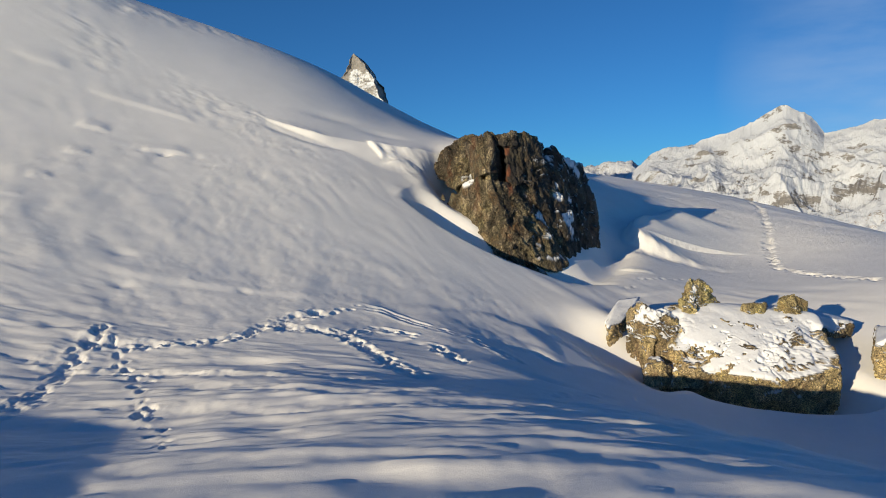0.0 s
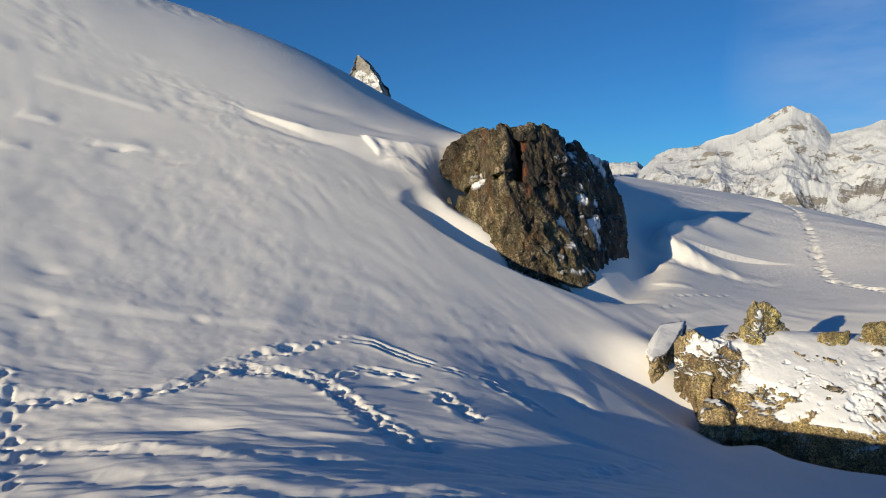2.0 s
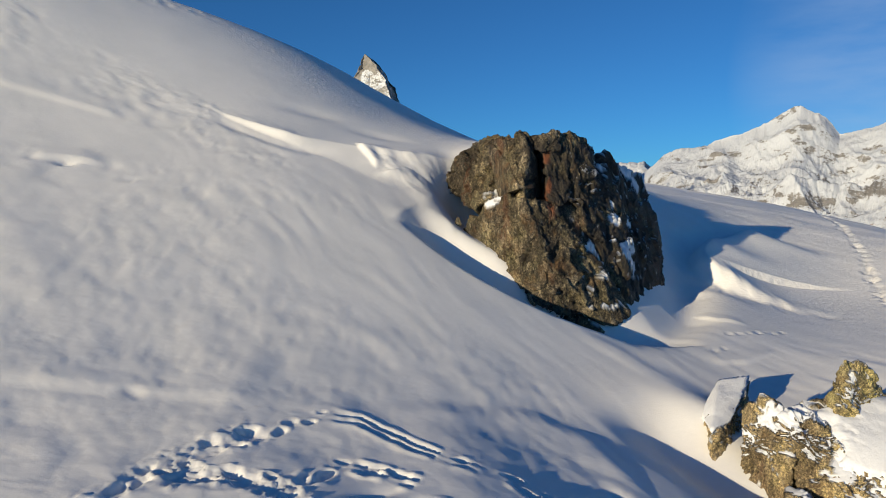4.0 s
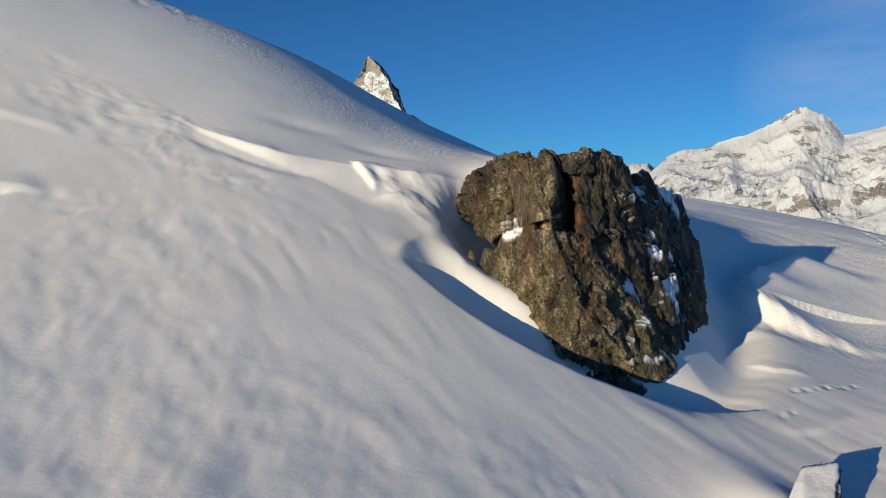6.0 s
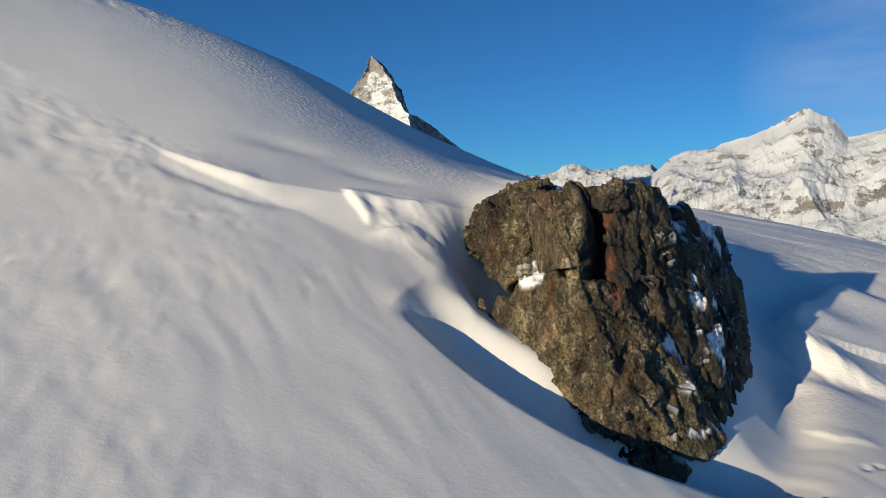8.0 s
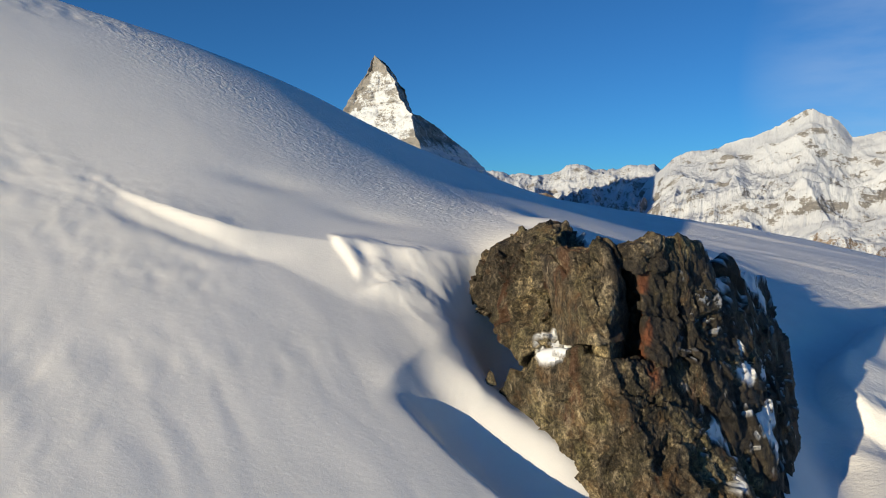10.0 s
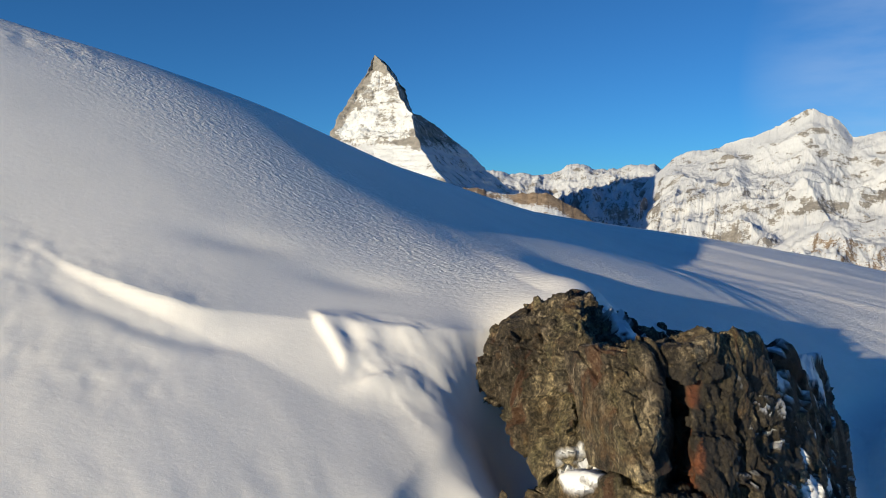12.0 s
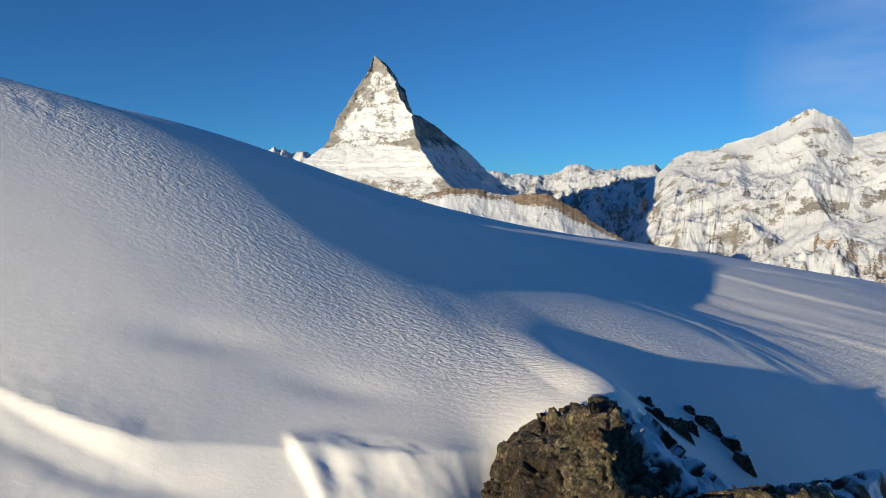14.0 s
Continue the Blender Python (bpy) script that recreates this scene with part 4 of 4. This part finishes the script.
def massif(name, label, mat, crest, dist, front, foot, rows, cols, seed, spur, shift, rough=0.12, amp=0.33, power=1.25, band=0.0, ribs=0.4, white=0.0, fine=0.03, gain=0.5):
    crest = np.array(crest, float)
    az = np.linspace(crest[0, 0], crest[-1, 0], cols)
    el = np.interp(az, crest[:, 0], crest[:, 1])
    v = np.concatenate([np.linspace(-0.5, -0.05, 8), np.linspace(0, 1, rows) ** 1.25])
    vv, aa = np.meshgrid(v, az, indexing="ij")
    wide = np.exp(-(np.arange(-40, 41) / 16.0) ** 2)
    soft_el = np.convolve(np.pad(el, 40, mode="edge"), wide / wide.sum(), "valid")
    jag = rough * fbm(az * 1.9, az * 0, octaves=5, seed=seed)
    top = dist * np.tan(np.radians(soft_el[None, :] + (el - soft_el)[None, :] * np.exp(-np.abs(vv) * 9) + jag[None, :] * np.exp(-np.abs(vv) * 14)))
    d = dist * (1 - np.where(vv > 0, vv * front, vv * 0.3))
    zf = foot - EYE[2]
    z = np.where(vv >= 0, zf + (top - zf) * (1 - np.clip(vv, 0, 1)) ** power, top + vv * (top - zf))
    x, y = d * np.sin(np.radians(aa)), d * np.cos(np.radians(aa))
    h = fbm(x / 560, y / 560, octaves=7, seed=seed + 3, gain=gain, ridged=True)
    wind = 0.35 * fbm(aa / 2.6, vv * 2.0, octaves=3, seed=seed + 5)
    rib = fbm(aa / 2.0 + 2.2 * vv + wind, vv * 3.2 - aa / 9 + wind, octaves=6, seed=seed + 6, gain=0.55, ridged=True)
    h = (1 - ribs) * h + ribs * rib
    h = h + fine * fbm(x / 150 + wind, y / 150 - wind, octaves=5, seed=seed + 8, gain=0.6, ridged=True)
    env = np.clip(vv, 0, 1) ** 0.6 * (1 - np.clip(vv, 0, 1)) ** 0.5
    z = z + spur * env * (h - 0.35)
    co = np.stack([x + EYE[0], y + EYE[1], z + EYE[2]], -1).reshape(-1, 3)
    ob = mesh_object(name, co, sheet_faces(len(v), cols), mat, attrs=[("snow", cover(co, len(v), cols, shift, amp, seed + 9, 85) - band * smooth(0.10, 0.03, vv.ravel()) + white * np.exp(-np.maximum(vv.ravel(), 0) * 9))])
    return tagged(ob, label, "mountain", kind="structure")


def build_peak(mat):
    """The steep pyramid: left ridge, the ridge towards the viewer, right ridge; faces between, a back behind."""
    left = np.array([(12.01, -7.12, 3300), (11.1, -7.63, 3310), (10.09, -8.18, 3315), (8.44, -9.2, 3310), (7.55, -9.79, 3300), (6.2, -10.49, 3280), (4.94, -11.18, 3250), (4.3, -12.04, 3220), (3.0, -13.5, 3160), (-1.5, -18, 2900)])
    horn = np.array([(12.01, -7.1, 3298), (11.21, -6.2, 3240), (10.34, -5.6, 3190), (8.67, -5.14, 3100), (7.38, -4.09, 3010), (6.07, -3.91, 2930), (4.76, -3.32, 2850), (4.1, -3.0, 2800), (2.47, -1.8, 2680), (1.6, -0.88, 2600), (-1.5, 2.0, 2350)])
    right = np.array([(12.01, -7.08, 3302), (11.34, -6.13, 3330), (10.47, -5.45, 3350), (9.38, -4.68, 3370), (8.27, -4.32, 3390), (7.47, -4.0, 3400), (7.38, -3.4, 3430), (6.93, -2.71, 3460), (5.8, -1.33, 3520), (4.8, 0.05, 3560), (3.97, 0.97, 3600), (2.59, 2.36, 3640), (1.57, 3.74, 3680), (-1.5, 8.0, 3750)])
    rows, per = 240, 130
    el = 12.01 - 13.5 * np.linspace(0, 1, rows) ** 0.9
    edge = [np.stack([np.interp(-el, -r[:, 0], r[:, k]) for k in (1, 2)], 1) for r in (left, horn, right)]
    for k, e in enumerate(edge):
        e[:, 0] += 0.10 * fbm(el * 1.7, el * 0, octaves=5, seed=90 + k, gain=0.6) * smooth(12.0, 11.4, el)
    back_edge = (edge[0] + edge[2]) / 2 + np.stack([np.zeros(rows), 80 + 60 * (12.01 - el)], 1)
    loop = [edge[0], edge[1], edge[2], back_edge, edge[0]]
    cols = []
    for a, b, count in zip(loop, loop[1:], (per, per, 30, 30)):
        for u in np.linspace(0, 1, count, endpoint=False):
            cols.append(a + (b - a) * u)
    grid = np.stack(cols, 1)
    u = np.concatenate([np.linspace(0, 1, per, endpoint=False), np.linspace(1, 2, per, endpoint=False), np.linspace(2, 3, 60, endpoint=False)])
    uu, ee = np.meshgrid(u, el)
    bulge = np.sin(np.pi * np.clip(uu, 0, 2)) * (uu < 2) * (uu > 1)
    az, dist = grid[..., 0], 0.8 * grid[..., 1] + 45 * np.abs(bulge) * smooth(12, 8, ee)
    co = place(az, ee, dist)
    x, y, z = co[..., 0], co[..., 1], co[..., 2]
    inner = np.clip(np.minimum(np.abs(uu - np.round(uu)) * 8, 1), 0.12, 1) * smooth(12.0, 11.4, ee)
    relief = 26 * fbm(x / 90, y / 90, z / 60, 5, 77, ridged=True) + 5 * fbm(x / 300, y / 300, z / 22, 4, 78, ridged=True)
    relief = relief * np.where(uu < 1, 0.7 - 0.45 * smooth(5.6, 4.6, ee), 1)
    co[..., 1] += relief * inner * 0.8
    co[..., 2] += 9 * fbm(x / 45, y / 45, z / 45, 4, 79) * inner * (1 - 0.7 * smooth(5.6, 4.6, ee))
    flat = co.reshape(-1, 3)
    s = fbm(flat[:, 0] / 42, flat[:, 1] / 42, flat[:, 2] / 80, 6, 80, 0.6).reshape(uu.shape)
    band = fbm(x / 240, y / 240, z / 14, 4, 81)
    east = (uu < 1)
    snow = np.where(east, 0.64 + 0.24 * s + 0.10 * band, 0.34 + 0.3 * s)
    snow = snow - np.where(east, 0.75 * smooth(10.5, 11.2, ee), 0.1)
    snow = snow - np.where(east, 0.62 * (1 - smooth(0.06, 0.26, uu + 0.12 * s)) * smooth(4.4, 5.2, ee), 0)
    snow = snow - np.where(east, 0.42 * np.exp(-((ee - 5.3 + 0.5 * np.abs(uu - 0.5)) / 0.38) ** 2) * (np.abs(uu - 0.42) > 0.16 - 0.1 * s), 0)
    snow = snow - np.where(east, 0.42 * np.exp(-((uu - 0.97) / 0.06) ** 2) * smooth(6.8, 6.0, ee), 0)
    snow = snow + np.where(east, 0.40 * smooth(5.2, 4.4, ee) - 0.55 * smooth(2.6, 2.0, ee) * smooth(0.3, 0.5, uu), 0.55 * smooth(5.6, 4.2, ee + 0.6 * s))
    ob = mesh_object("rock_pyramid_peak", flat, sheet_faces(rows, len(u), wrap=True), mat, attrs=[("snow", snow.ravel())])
    return tagged(ob, "steep pyramid peak with snowy face and dark shaded flank", "mountain", kind="structure")


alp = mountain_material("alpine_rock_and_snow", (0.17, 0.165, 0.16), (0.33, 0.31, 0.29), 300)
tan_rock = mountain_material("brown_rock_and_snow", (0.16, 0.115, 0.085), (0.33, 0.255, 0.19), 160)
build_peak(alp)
massif("far_ridge", "distant snowy mountain ridge partly in blue shade", alp,
       [(-4, 2.0), (0.5, 2.6), (2.13, 2.91), (3.97, 2.58), (5.57, 2.66), (7.16, 2.55), (8.28, 3.13), (9.4, 3.34), (10.51, 2.96), (12.05, 2.94), (14.0, 3.22), (15.3, 3.23), (15.9, 2.7), (17, 1.8), (20, 0.5)],
       4750, 0.40, -270, 140, 330, 300, 150, -0.22, fine=0.2)
massif("snow_peak", "broad snow-covered mountain with rocky spurs and sunlit summit", alp,
       [(12.0, -2.2), (12.8, -1.0), (13.6, 0.3), (14.6, 1.7), (15.87, 2.85), (16.74, 3.82), (17.56, 4.14), (18.58, 4.2), (19.79, 4.42), (20.97, 4.88), (21.55, 5.03), (22.52, 5.24), (23.65, 5.68), (24.75, 6.35), (25.47, 6.79), (26.19, 6.98), (27.1, 6.41), (27.81, 6.09), (28.35, 5.43), (28.71, 4.86), (29.39, 4.9), (30.23, 5.05), (32, 5.6), (36, 4.6), (44, 4.0)],
       4350, 0.42, -270, 250, 700, 320, 210, -0.06, rough=0.07, amp=0.52, ribs=0.12, white=0.25, fine=0.0, gain=0.40)
massif("brown_ridge", "brown rocky ridge with snow ledges below the pyramid peak", tan_rock,
       [(-16, -1.0), (-10, 0.6), (-7.81, 1.23), (-5.51, 1.0), (-3.66, 0.67), (-1.34, 1.54), (1.44, 1.35), (3.97, 0.97), (6.71, 1.19), (7.62, 0.72), (8.76, 0.03), (10.11, -0.88), (11.89, -2.1), (14.94, -3.6), (18, -6)],
       1750, 0.30, -270, 150, 480, 90, 90, 0.16, rough=0.10, power=1.6, band=0.8, ribs=0.1)
massif("brown_hill", "tan rocky hillside with patches of snow", tan_rock,
       [(17, -7.5), (19, -6.0), (21.17, -4.72), (22.72, -3.82), (24.23, -2.94), (25.69, -1.66), (27.12, -1.12), (28.53, -0.94), (29.74, -1.21), (30.84, -0.93), (34, -0.2), (42, 1.0)],
       2000, 0.35, -270, 120, 320, 90, 170, -0.06, rough=0.08, power=1.1, ribs=0.15)
massif("snow_shoulder", "far snowy shoulder beside the pyramid peak", alp,
       [(-32, 3.0), (-24, 3.6), (-19, 4.0), (-14.74, 4.36), (-13.19, 4.29), (-11.5, 4.2), (-9, 3.0)], 3700, 0.3, -270, 70, 220, 120, 290, 0.1)
